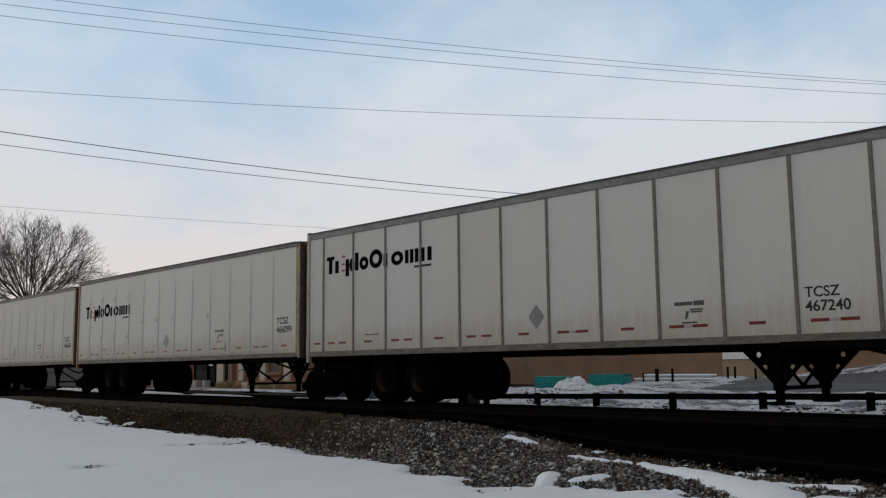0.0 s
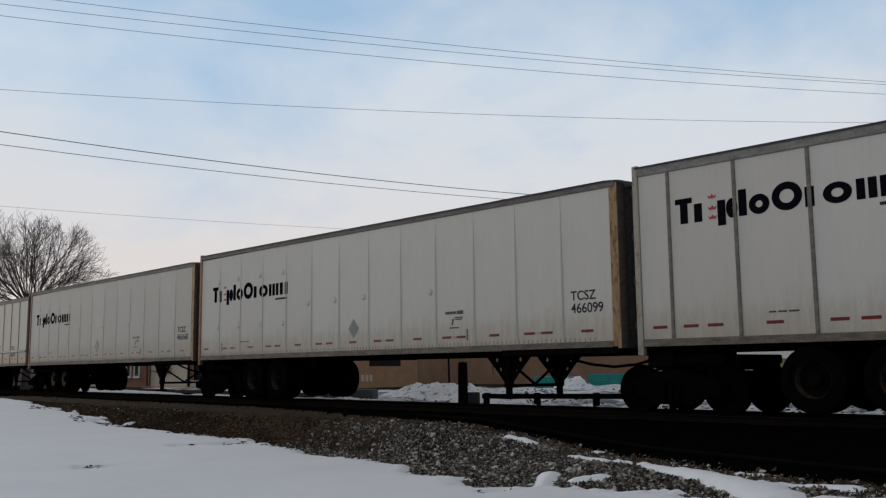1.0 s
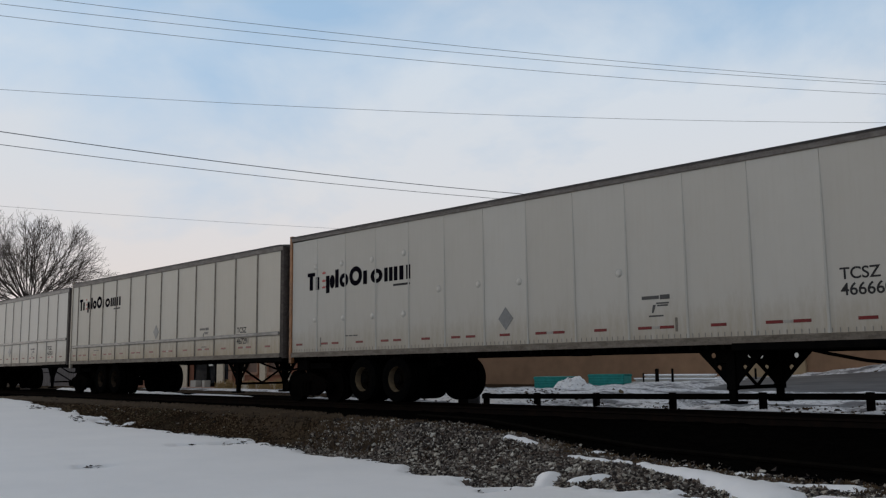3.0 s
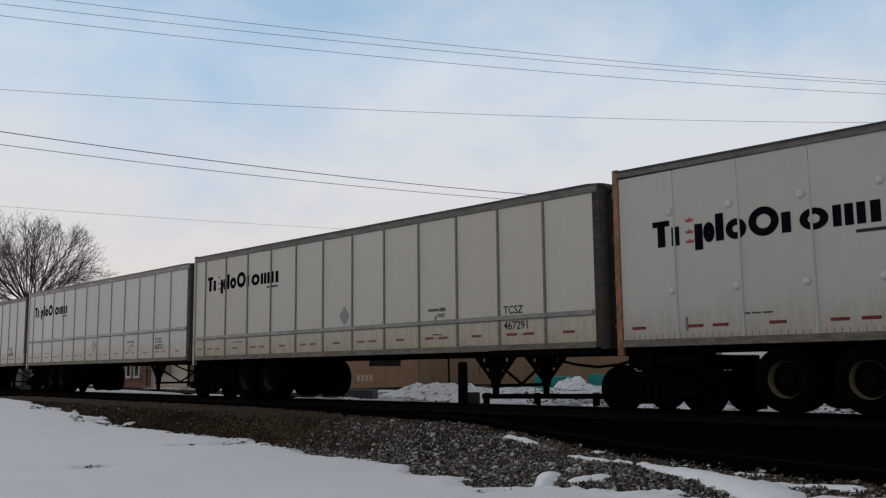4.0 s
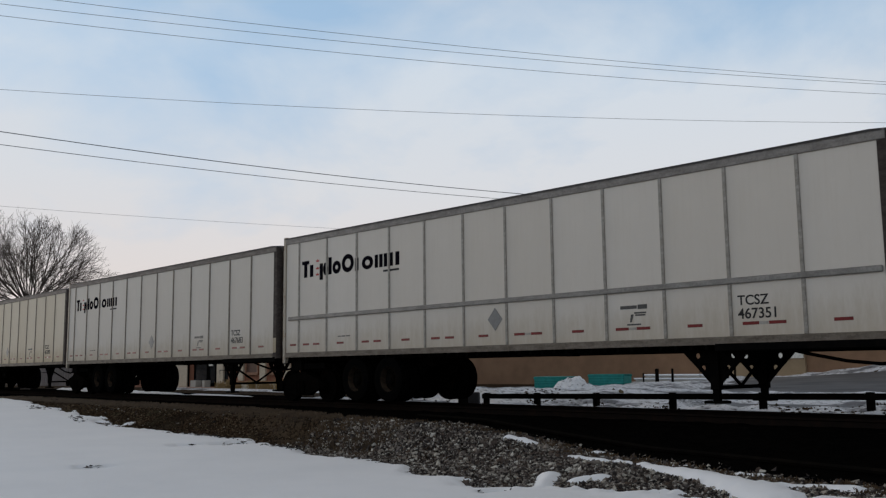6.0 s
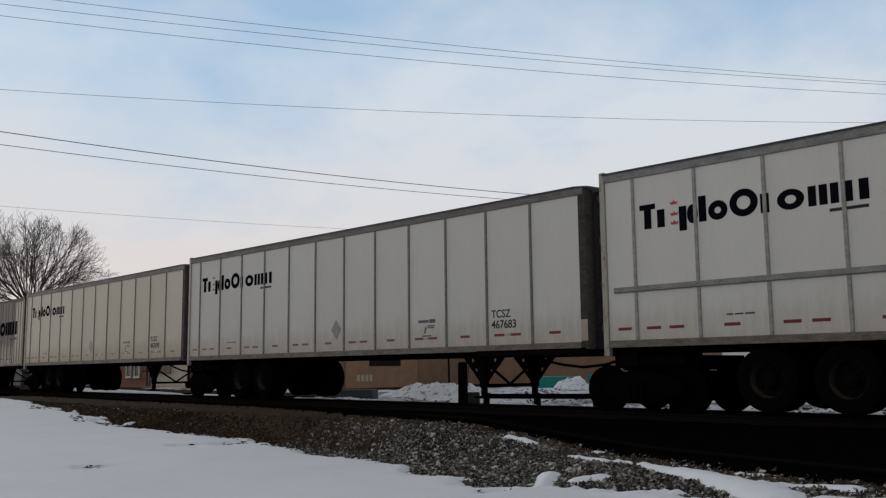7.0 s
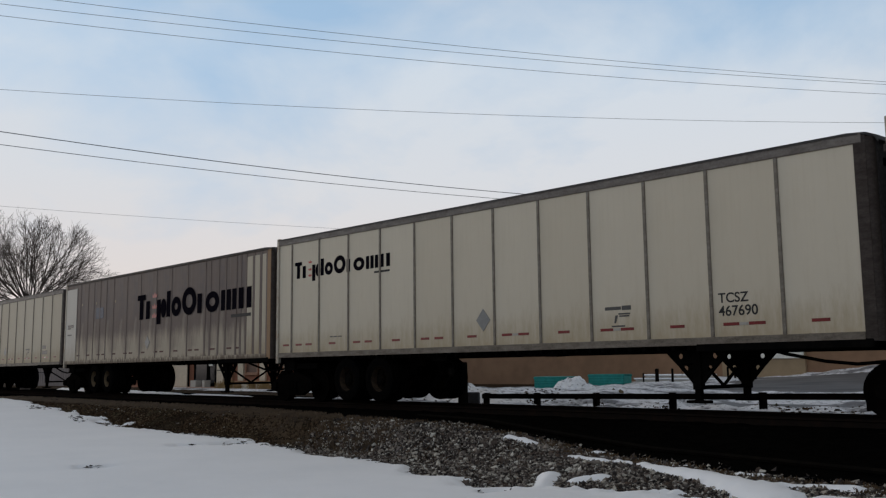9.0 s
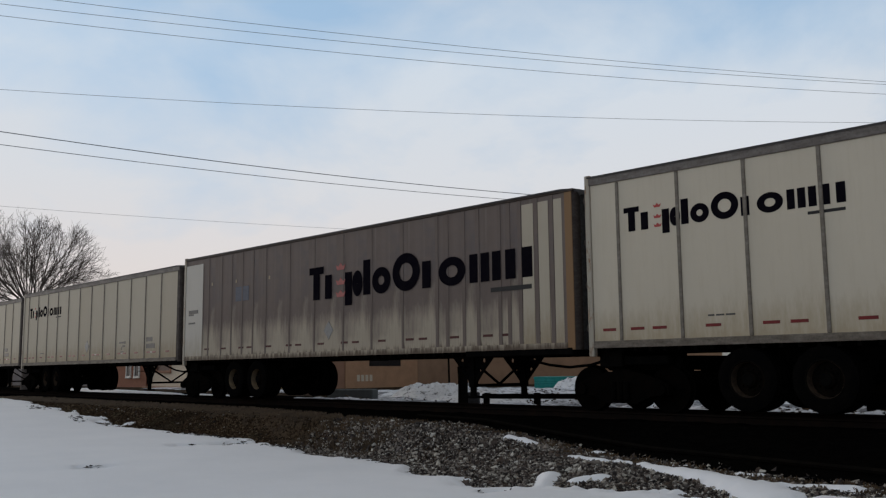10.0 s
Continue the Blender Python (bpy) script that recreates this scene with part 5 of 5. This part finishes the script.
def trailer(style, number, label, rub=0.0):
    """A road-rail van trailer; origin at the middle of its rear end, at rail height, nose along +x."""
    t = thing("van_trailer", label, "trailer", "trailers of the train")
    skin = SKINS.get(number) or (M_WHITE_D if not number and style == "post" else None) or {"post": M_WHITE, "old": M_WHITE_OLD, "silver": M_SILVER}[style]
    part("body", mesh_once(("body", skin.name), lambda: Geo().box(0.05, PANEL_END + 0.03, -1.262, 1.262, 1.22, 4.22).mesh("body", skin)), t)
    posts = OLD_POSTS if style == "old" else POSTS
    bays = [0.06] + posts + [PANEL_END]
    low = {"old": 0.04, "silver": 0.10}.get(style, 0.0)      # the older vans have a slimmer top rail
    over = 0.20 if style == "silver" else 0.10
    part("roof", mesh_once("roof", roof_mesh), t, at=pose(0, 0, 0.065, 0, ROOF_TILT, 0))
    part("floor_frame", mesh_once("underframe", underframe_mesh), t, "steel underframe with its deep shade in the colour")
    rail = M_NOSE_BROWN if style == "silver" else M_TOPRAIL_LIGHT if number in ("467351", "467240") else M_TOPRAIL
    for side in SIDES:
        flip = 0 if side < 0 else 180
        for i in range(13):
            x0, x1 = bays[i], bays[i + 1]
            w = round(x1 - x0, 3)
            if style == "silver":
                ends = [4.345 - 0.00768 * x for x in ((x0, x1) if side < 0 else (x1, x0))]
                key, make = ("sil", x0, side), lambda: silver_panel_mesh(w, *ends)
            else:
                key, make = ("pan", skin.name, w), lambda: Geo().cham(0.003, w - 0.003, 0.0, 0.033, Z_RAIL1 - 0.02, Z_TOP0 + 0.08, 0.004).mesh("side_panel", skin)
            part("side_panel", mesh_once(key, make), t, at=pose(x0 if side < 0 else x1, side * HALF_W, 0, 0, 0, flip))
        pm = M_POST_LIGHT if number == "467351" else M_POST
        if style == "silver":
            beads = [1.55, 2.35, 2.95, 3.58, 4.18, 4.87, 6.09, 7.27, 8.55, 9.71, 10.89, 12.09, 12.43, 12.96, 13.40, 14.04, 14.31, 14.62, 15.075, 15.48, 15.80]
            for x in beads:
                bw = 0.034 if x < 12 else 0.05      # the bays before the nose have broader posts
                part("post", mesh_once(("bead", x), lambda: Geo().cham(-bw, bw, -0.011, 0.006, Z_RAIL1, 4.335 - 0.00768 * x, 0.004).mesh("bead", M_SILVERPOST)), t, at=pose(x, side * HALF_W, 0, 0, 0, flip))
        else:
            wd, out = 0.034, 0.022
            for x in posts:
                part("post", mesh_once(("post", style, pm.name), old_post_mesh if style == "old" else lambda: Geo().cham(-wd, wd, -out, 0.003, Z_RAIL1, Z_TOP0 + 0.05, out * 0.4).mesh("post", pm)), t, at=pose(x, side * HALF_W, 0, 0, 0, flip))
        part("top_rail", mesh_once(("toprail", rail.name, low), lambda: Geo().cham(0.0, PANEL_END + over, -0.03, 0.03, Z_TOP0 + low, Z_TOP1 - 0.025, 0.010).mesh("top_rail", rail)), t, "grey aluminium top rail", at=pose(0, -HALF_W, 0.065, 0, ROOF_TILT, 0) if side < 0 else pose(PANEL_END + over, HALF_W, -0.057, 0, -ROOF_TILT, 180))
        part("bottom_rail", mesh_once(("botrail", style == "silver"), lambda: bottom_rail_mesh(M_SILVER if style == "silver" else M_BOTRAIL)), t, "dull grey bottom rail", at=pose(0 if side < 0 else PANEL_END, side * HALF_W, 0, 0, 0, flip))
    # front corners and front wall
    rusty = style in ("old", "silver")
    nm = M_CORNER_OCHRE if style == "silver" else M_NOSE_RUSTY if rusty else M_NOSE
    part("nose_corner", mesh_once("nose", lambda: nose_corner_mesh(M_NOSE)), t, "dark rounded front corner")
    part("nose_corner", mesh_once("nose", None), t, at=Matrix.Diagonal((1, -1, 1, 1)))
    for side in SIDES:
        part("corner_post", mesh_once(("cpost", nm.name), lambda: Geo().cham(PANEL_END, PANEL_END + 0.185, -0.016, 0.05, 1.16, Z_TOP1 - 0.12, 0.006).mesh("corner_post", nm)), t, "ochre front corner post" if rusty else "dark grey front corner post", at=pose(0 if side < 0 else 2 * PANEL_END + 0.185, side * HALF_W, 0, 0, 0, 0 if side < 0 else 180))
    part("front_wall", mesh_once("front", lambda: Geo().cham(PANEL_END + 0.0, PANEL_END + 0.27, -1.19, 1.19, 1.16, 4.22, 0.01).mesh("front_wall", M_FRONT)), t, "blue-grey front wall")
    for y0, y1, z0, z1 in ((-0.92, -0.50, 3.78, 3.90), (-0.78, -0.64, 3.40, 3.78), (-0.40, -0.26, 3.40, 3.72), (0.0, 0.14, 3.40, 3.90)):
        part("mark_block", mesh_once(("frontmark", y0), lambda: Geo().cham(PANEL_END + 0.268, PANEL_END + 0.274, y0, y1, z0, z1, 0.001).mesh("front_mark", M_BLACKINK)), t)
    if number == "467683":
        part("patch", Geo().cham(PANEL_END + 0.01, PANEL_END + 0.17, -0.006, 0.0, 1.32, 1.72, 0.003).mesh("patch", M_WHITE_D), t, "tan repair patch low on the front corner", at=pose(0, -HALF_W - 0.017, 0))
    # rear frame and doors
    rp = M_REARPOST_RUSTY if number in ("466099", "466660") else M_REARPOST
    for side in SIDES:
        part("rear_post", mesh_once(("rearpost", rp.name), lambda: Geo().cham(-0.06, 0.06, -0.05, 0.06, 1.02, 4.42, 0.012).mesh("rear_post", rp)), t, "white rear corner post" if rp == M_REARPOST else "rusted rear corner post", at=pose(0, side * (HALF_W - 0.02), 0, 0, 0, 0 if side < 0 else 180))
        d = part("rear_door", mesh_once(("door", skin.name), lambda: Geo().cham(-0.05, -0.005, -0.60, 0.60, 1.25, 4.20, 0.008).mesh("rear_door", skin)), t, at=pose(0, side * 0.615, 0))
        part("lock_rod", mesh_once("lockrod", lambda: Geo().tube([(-0.08, 0.2, 1.2), (-0.08, 0.2, 4.22)], 0.016, 8).mesh("lock_rod", M_PLACARD)), d)
        for z in (1.55, 2.35, 3.15, 3.95):
            part("hinge", mesh_once("hinge", lambda: Geo().cham(-0.10, -0.04, -0.045, 0.02, -0.06, 0.06, 0.012).mesh("hinge", M_NOSE)), t, "dark door hinge", at=pose(0, side * (HALF_W - 0.02), z, 0, 0, 0 if side < 0 else 180) if side < 0 else pose(-0.14, HALF_W - 0.02, z))
    part("rear_header", mesh_once("header", lambda: Geo().cham(-0.06, 0.06, -1.22, 1.22, 4.2, 4.42, 0.012).mesh("rear_header", M_TOPRAIL)), t)
    part("rear_bumper", mesh_once("bumper", lambda: Geo().cham(-0.08, 0.06, -1.24, 1.24, 1.02, 1.22, 0.012).mesh("rear_bumper", M_FRAME)), t)
    if rub:
        for side in SIDES:
            part("rub_rail", mesh_once("rub", lambda: Geo().cham(0.20, 15.80, -0.045, 0.0, -0.05, 0.05, 0.015).mesh("rub_rail", M_RUBRAIL)), t, "grey aluminium rub rail along the side", at=pose(0 if side < 0 else 16.0, side * HALF_W, rub, 0, 0, 0 if side < 0 else 180))
    # reflective tape: one dash, then two, bay by bay
    for i in range(13):
        x0 = bays[i]
        spots = ((0.20,) if i == 0 else (0.20, 0.66) if i % 2 else (0.44,))
        for dx in spots:
            part("reflector", mesh_once(("reflector", style == "silver"), lambda: Geo().cham(0, 0.29, -0.003, 0, 0, 0.052, 0.001).mesh("reflector", M_REFLECT_DARK if style == "silver" else M_REFLECT)), t, "red reflective tape", at=pose(x0 + dx, -HALF_W - 0.001, 1.475))
            if dx > 0.6 and style != "silver" and i > 6:
                part("reflector", mesh_once("reflector_w", lambda: Geo().cham(0, 0.16, -0.003, 0, 0, 0.045, 0.001).mesh("reflector_w", M_REFLECT_W)), t, "white reflective tape", at=pose(x0 + dx - 0.165, -HALF_W - 0.001, 1.478))
    # placard, small emblem, notices
    part("placard", mesh_once("placard", lambda: Geo().prism([(-0.205, 0), (0, -0.235), (0.205, 0), (0, 0.235)], -0.008, 0).mesh("placard", M_PLACARD)), t, "grey diamond placard holder", at=pose(7.93, -HALF_W - 0.001, 2.16 if rub and rub < 2 else 1.83))
    ex, ez = (11.28, 1.93) if style == "old" else (11.11, 2.02 if rub and rub < 2 else 1.785)
    if style != "silver":
        part("emblem", mesh_once("emblem", lambda: Geo().box(0, 0.36, -0.003, 0, 0.07, 0.13).box(0.38, 0.58, -0.003, 0, 0.06, 0.14).prism([(0.20, -0.17), (0.24, -0.17), (0.29, -0.03), (0.23, -0.03)], -0.003, 0).mesh("emblem", M_EMBLEM)), t, "small dark emblem of plain bars", at=pose(ex, -HALF_W - 0.001, ez))
    for x0, z0, w in () if style == "silver" else ((ex + 0.30, ez - 0.02, 0.26), (ex + 0.32, ez - 0.06, 0.22), (ex + 0.14, 1.56 if rub else ez - 0.24, 0.30), (2.43, 1.65, 0.12), (2.58, 1.65, 0.15), (2.76, 1.65, 0.17)):
        part("notice", mesh_once(("notice", w), lambda: Geo().box(0, w, -0.003, 0, 0, 0.028).mesh("notice", M_EMBLEM)), t, at=pose(x0, -HALF_W - 0.001, z0))
    if style == "silver":
        mark_shapes(t, 7.03, 2.63, 0.85, 7.95, M_REDFADED, 0.0135, 1.25)
        part("decal", Geo().cham(0.0, 0.75, -0.006, 0, 0, 0.42, 0.002).mesh("decal", M_BLUEINK), t, "faded blue patch", at=pose(3.2, -HALF_W - 0.002, 2.85))
        for z0, w in ((2.62, 0.62), (2.56, 0.34), (2.30, 0.44)):
            part("notice", Geo().box(0.0, w, -0.004, 0, 0, 0.05 if w < 0.5 else 0.11).mesh("notice", M_EMBLEM), t, "dark worn notice bar", at=pose(0.30, -HALF_W - 0.022, z0))
        part("end_panel", Geo().cham(0.08, 1.19, -0.018, 0, Z_RAIL1, Z_TOP0, 0.003).mesh("end_panel", M_WHITE_OLD_D), t, "white rear end panel", at=pose(0, -HALF_W - 0.002, 0))
        for x0, x1 in ((14.70, 15.01), (15.14, 15.41), (15.55, 15.76)):
            part("side_stripe", Geo().cham(x0, x1, -0.010, 0, Z_RAIL1, Z_TOP0 - 0.05, 0.003).mesh("side_stripe", M_WHITE_D), t, "white bay near the nose", at=pose(0, -HALF_W - 0.002, 0))
        for x0, z0 in ((1.72, 3.42), (3.18, 3.40), (5.02, 3.36)):
            part("patch", Geo().cham(0, 0.08, -0.006, 0, 0, 0.10, 0.002).mesh("patch", M_WHITE_D), t, "small pale patch", at=pose(x0, -HALF_W - 0.002, z0))
    else:
        mark_shapes(t, *((0.75, 2.89, 0.46, 4.19) if style == "old" else (0.79, 3.25, 0.44, 4.06)), M_REDINK)
    nx, nz, ns = (14.85, 2.09, 1.10) if style == "old" else (13.45, 1.925, 1.0) if rub and rub < 2 else (13.45, 1.80, 1.0) if rub else (13.45, 1.86, 1.0)
    if number:
        part("fleet_mark", text_mesh("TCSZ", 0.225 * ns, M_FLEET), t, "black fleet letters", at=on_side(nx, nz, 0.002))
        part("fleet_number", text_mesh(number, 0.235 * ns, M_FLEET), t, "black fleet number", at=on_side(nx, nz - (0.32 if rub and rub < 2 else 0.22) * ns, 0.002))
    elif style != "silver":
        part("fleet_mark", mesh_once("fleetbars", lambda: Geo().box(0, 0.5, -0.003, 0, 0.23, 0.38).box(0, 0.7, -0.003, 0, 0, 0.16).mesh("fleetbars", M_EMBLEM)), t, at=pose(13.47, -HALF_W - 0.001, 1.63))
    if style == "old":
        for i, (x, z) in enumerate([(1.12 + 1.19 * k, 2.11) for k in range(4)] + [(5.90 + 1.21 * k, 2.58) for k in range(3)] + [(1.10 + 1.19 * k, 3.49) for k in range(4)] + [(10.78, 2.54)]):
            disc = part("patch_disc", mesh_once("disc", lambda: Geo().turned([(-0.018, 0.0), (-0.016, 0.035), (-0.008, 0.060), (0.004, 0.068)], (0, 0, 0), "y", 20).mesh("disc", M_DISC, True)), t, "round repair patch", at=pose(x + random.uniform(-.03, .03), -HALF_W, z + random.uniform(-.02, .02)))
            part("sealant", mesh_once("sealant", lambda: Geo().turned([(-0.004, 0.066), (-0.006, 0.072), (-0.003, 0.080), (0.002, 0.084)], (0, 0, 0), "y", 20).mesh("sealant", M_POST_WHITE, True)), disc, "dirty sealant round the patch")
        for i in range(128):
            part("crimp", mesh_once("crimp", lambda: Geo().box(0, 0.012, -0.006, 0, 0, 0.07).mesh("crimp", M_RUBRAIL)), t, at=pose(0.16 + i * 0.12, -HALF_W, Z_RAIL1 + 0.005))
        for x in (1.35, 11.95):
            part("scrape", mesh_once("scrape", lambda: Geo().cham(0, 0.05, -0.004, 0, 0, 0.24, 0.001).mesh("scrape", M_POST)), t, "dark scrape", at=pose(x, -HALF_W - 0.001, 1.42))
    road_gear(t, number == "466660" or style == "silver", number in ("467690", "467240"))
    return t


def bottom_rail_mesh(material):
    g = Geo().cham(0.0, PANEL_END, -0.022, 0.02, Z_RAIL0, Z_RAIL1, 0.008).cham(0.0, PANEL_END, -0.028, 0.0, Z_RAIL0, Z_RAIL0 + 0.03, 0.005)
    x = 0.15
    while x < PANEL_END:
        g.cham(x - 0.008, x + 0.008, -0.027, -0.018, Z_RAIL1 - 0.045, Z_RAIL1 - 0.03, 0.002)
        x += 0.21
    return g.mesh("bottom_rail", material)


# ---------- rail bogies ----------
AXLES, WHEEL_R = (-0.42, 1.33), 0.42


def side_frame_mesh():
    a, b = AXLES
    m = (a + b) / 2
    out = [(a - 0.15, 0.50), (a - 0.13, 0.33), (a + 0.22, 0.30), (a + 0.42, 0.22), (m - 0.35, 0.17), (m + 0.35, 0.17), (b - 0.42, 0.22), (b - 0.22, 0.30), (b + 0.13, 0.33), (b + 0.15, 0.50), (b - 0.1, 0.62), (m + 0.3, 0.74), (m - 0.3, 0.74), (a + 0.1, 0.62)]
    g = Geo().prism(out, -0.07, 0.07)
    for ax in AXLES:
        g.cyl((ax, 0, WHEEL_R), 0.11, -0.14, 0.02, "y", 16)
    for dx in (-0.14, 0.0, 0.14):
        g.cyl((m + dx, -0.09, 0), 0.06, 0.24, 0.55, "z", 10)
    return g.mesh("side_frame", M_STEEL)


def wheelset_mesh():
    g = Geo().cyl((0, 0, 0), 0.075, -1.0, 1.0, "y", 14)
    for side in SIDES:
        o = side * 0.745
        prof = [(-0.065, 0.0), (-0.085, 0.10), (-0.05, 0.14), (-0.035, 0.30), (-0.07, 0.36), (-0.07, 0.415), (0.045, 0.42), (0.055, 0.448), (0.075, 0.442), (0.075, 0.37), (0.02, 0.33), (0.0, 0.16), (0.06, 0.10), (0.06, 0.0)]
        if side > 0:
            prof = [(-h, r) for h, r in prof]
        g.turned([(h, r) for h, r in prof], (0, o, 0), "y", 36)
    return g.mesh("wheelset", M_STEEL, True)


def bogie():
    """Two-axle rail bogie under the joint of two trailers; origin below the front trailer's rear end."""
    b = thing("rail_bogie", "two-axle rail bogie, coloured black as in shade, carrying the trailer joint", "bogie", "rail bogies")
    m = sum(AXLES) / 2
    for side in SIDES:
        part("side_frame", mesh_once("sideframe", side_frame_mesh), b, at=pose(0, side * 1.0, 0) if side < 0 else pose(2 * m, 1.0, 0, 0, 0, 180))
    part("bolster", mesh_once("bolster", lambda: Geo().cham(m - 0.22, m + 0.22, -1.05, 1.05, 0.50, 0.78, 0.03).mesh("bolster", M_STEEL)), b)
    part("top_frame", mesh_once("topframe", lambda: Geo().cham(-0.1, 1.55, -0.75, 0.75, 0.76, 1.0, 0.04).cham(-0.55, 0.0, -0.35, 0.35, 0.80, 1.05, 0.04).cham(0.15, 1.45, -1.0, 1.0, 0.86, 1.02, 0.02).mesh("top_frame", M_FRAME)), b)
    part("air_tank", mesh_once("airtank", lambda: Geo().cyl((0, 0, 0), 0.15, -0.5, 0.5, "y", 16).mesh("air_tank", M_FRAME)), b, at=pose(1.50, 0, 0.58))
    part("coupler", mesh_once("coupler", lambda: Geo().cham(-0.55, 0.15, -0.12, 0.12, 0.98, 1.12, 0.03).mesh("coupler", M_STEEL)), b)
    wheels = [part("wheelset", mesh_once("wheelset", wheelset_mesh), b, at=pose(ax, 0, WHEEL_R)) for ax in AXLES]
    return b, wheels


WHITE_L = "cream-white van trailer with dark grey posts coupled in the train"
TRAIN = [("post", "467240", 33.731, WHITE_L, 0), ("old", "466099", 17.299, "older white van trailer with faint posts and rusty front corner", 0),
         ("old", "466660", 0.837, "older white van trailer with round patches and rusted corners", 0), ("rub", "467291", -15.545, "cream-white van trailer with a low rub rail along its side", 1.84),
         ("rub", "467351", -31.921, "cream-white van trailer with a high rub rail along its side", 2.20), ("post", "467683", -48.345, WHITE_L, 0),
         ("post", "467690", -64.721, WHITE_L, 0), ("silver", "", -81.13, "weathered silver van trailer streaked with salt and large black marking", 0),
         ("post", "", -97.54, WHITE_L, 0), ("post", "", -113.95, WHITE_L, 0)]
ROLLING = []
for style, number, s5, label, rub in TRAIN:
    van = trailer(style, number, label, rub)
    bog, sets = bogie()
    ROLLING.append((s5, van, bog, sets))


def motions():
    """Everything on the rails runs at one steady speed round the curve."""
    times = [i * 0.5 for i in range(21)]
    for s5, van, bog, sets in ROLLING:
        rows, brows = [], []
        for t in times:
            s = s5 + SPEED * (t - 5) + float(np.interp(t, [0, 0.5, 1.0], [0.394, 0.032, 0.0]))
            (x0, y0), (x1, y1) = arc(s, HALF_W), arc(s + PITCH_LEN, HALF_W)
            turn = math.degrees(math.atan2(y1 - y0, x1 - x0))
            rows.append((t, pose(x0, y0, RAIL_Z, 0, 0, turn)))
            brows.append((t, pose(x0, y0, RAIL_Z, 0, 0, math.degrees(s / CURVE_R))))
        walk(van, rows)
        walk(bog, brows)
        for ax, w in zip(AXLES, sets):
            walk(w, [(i / 30, pose(ax, 0, WHEEL_R, 0, math.degrees(SPEED * i / 30 / WHEEL_R) % 360, 0)) for i in range(301)])


motions()
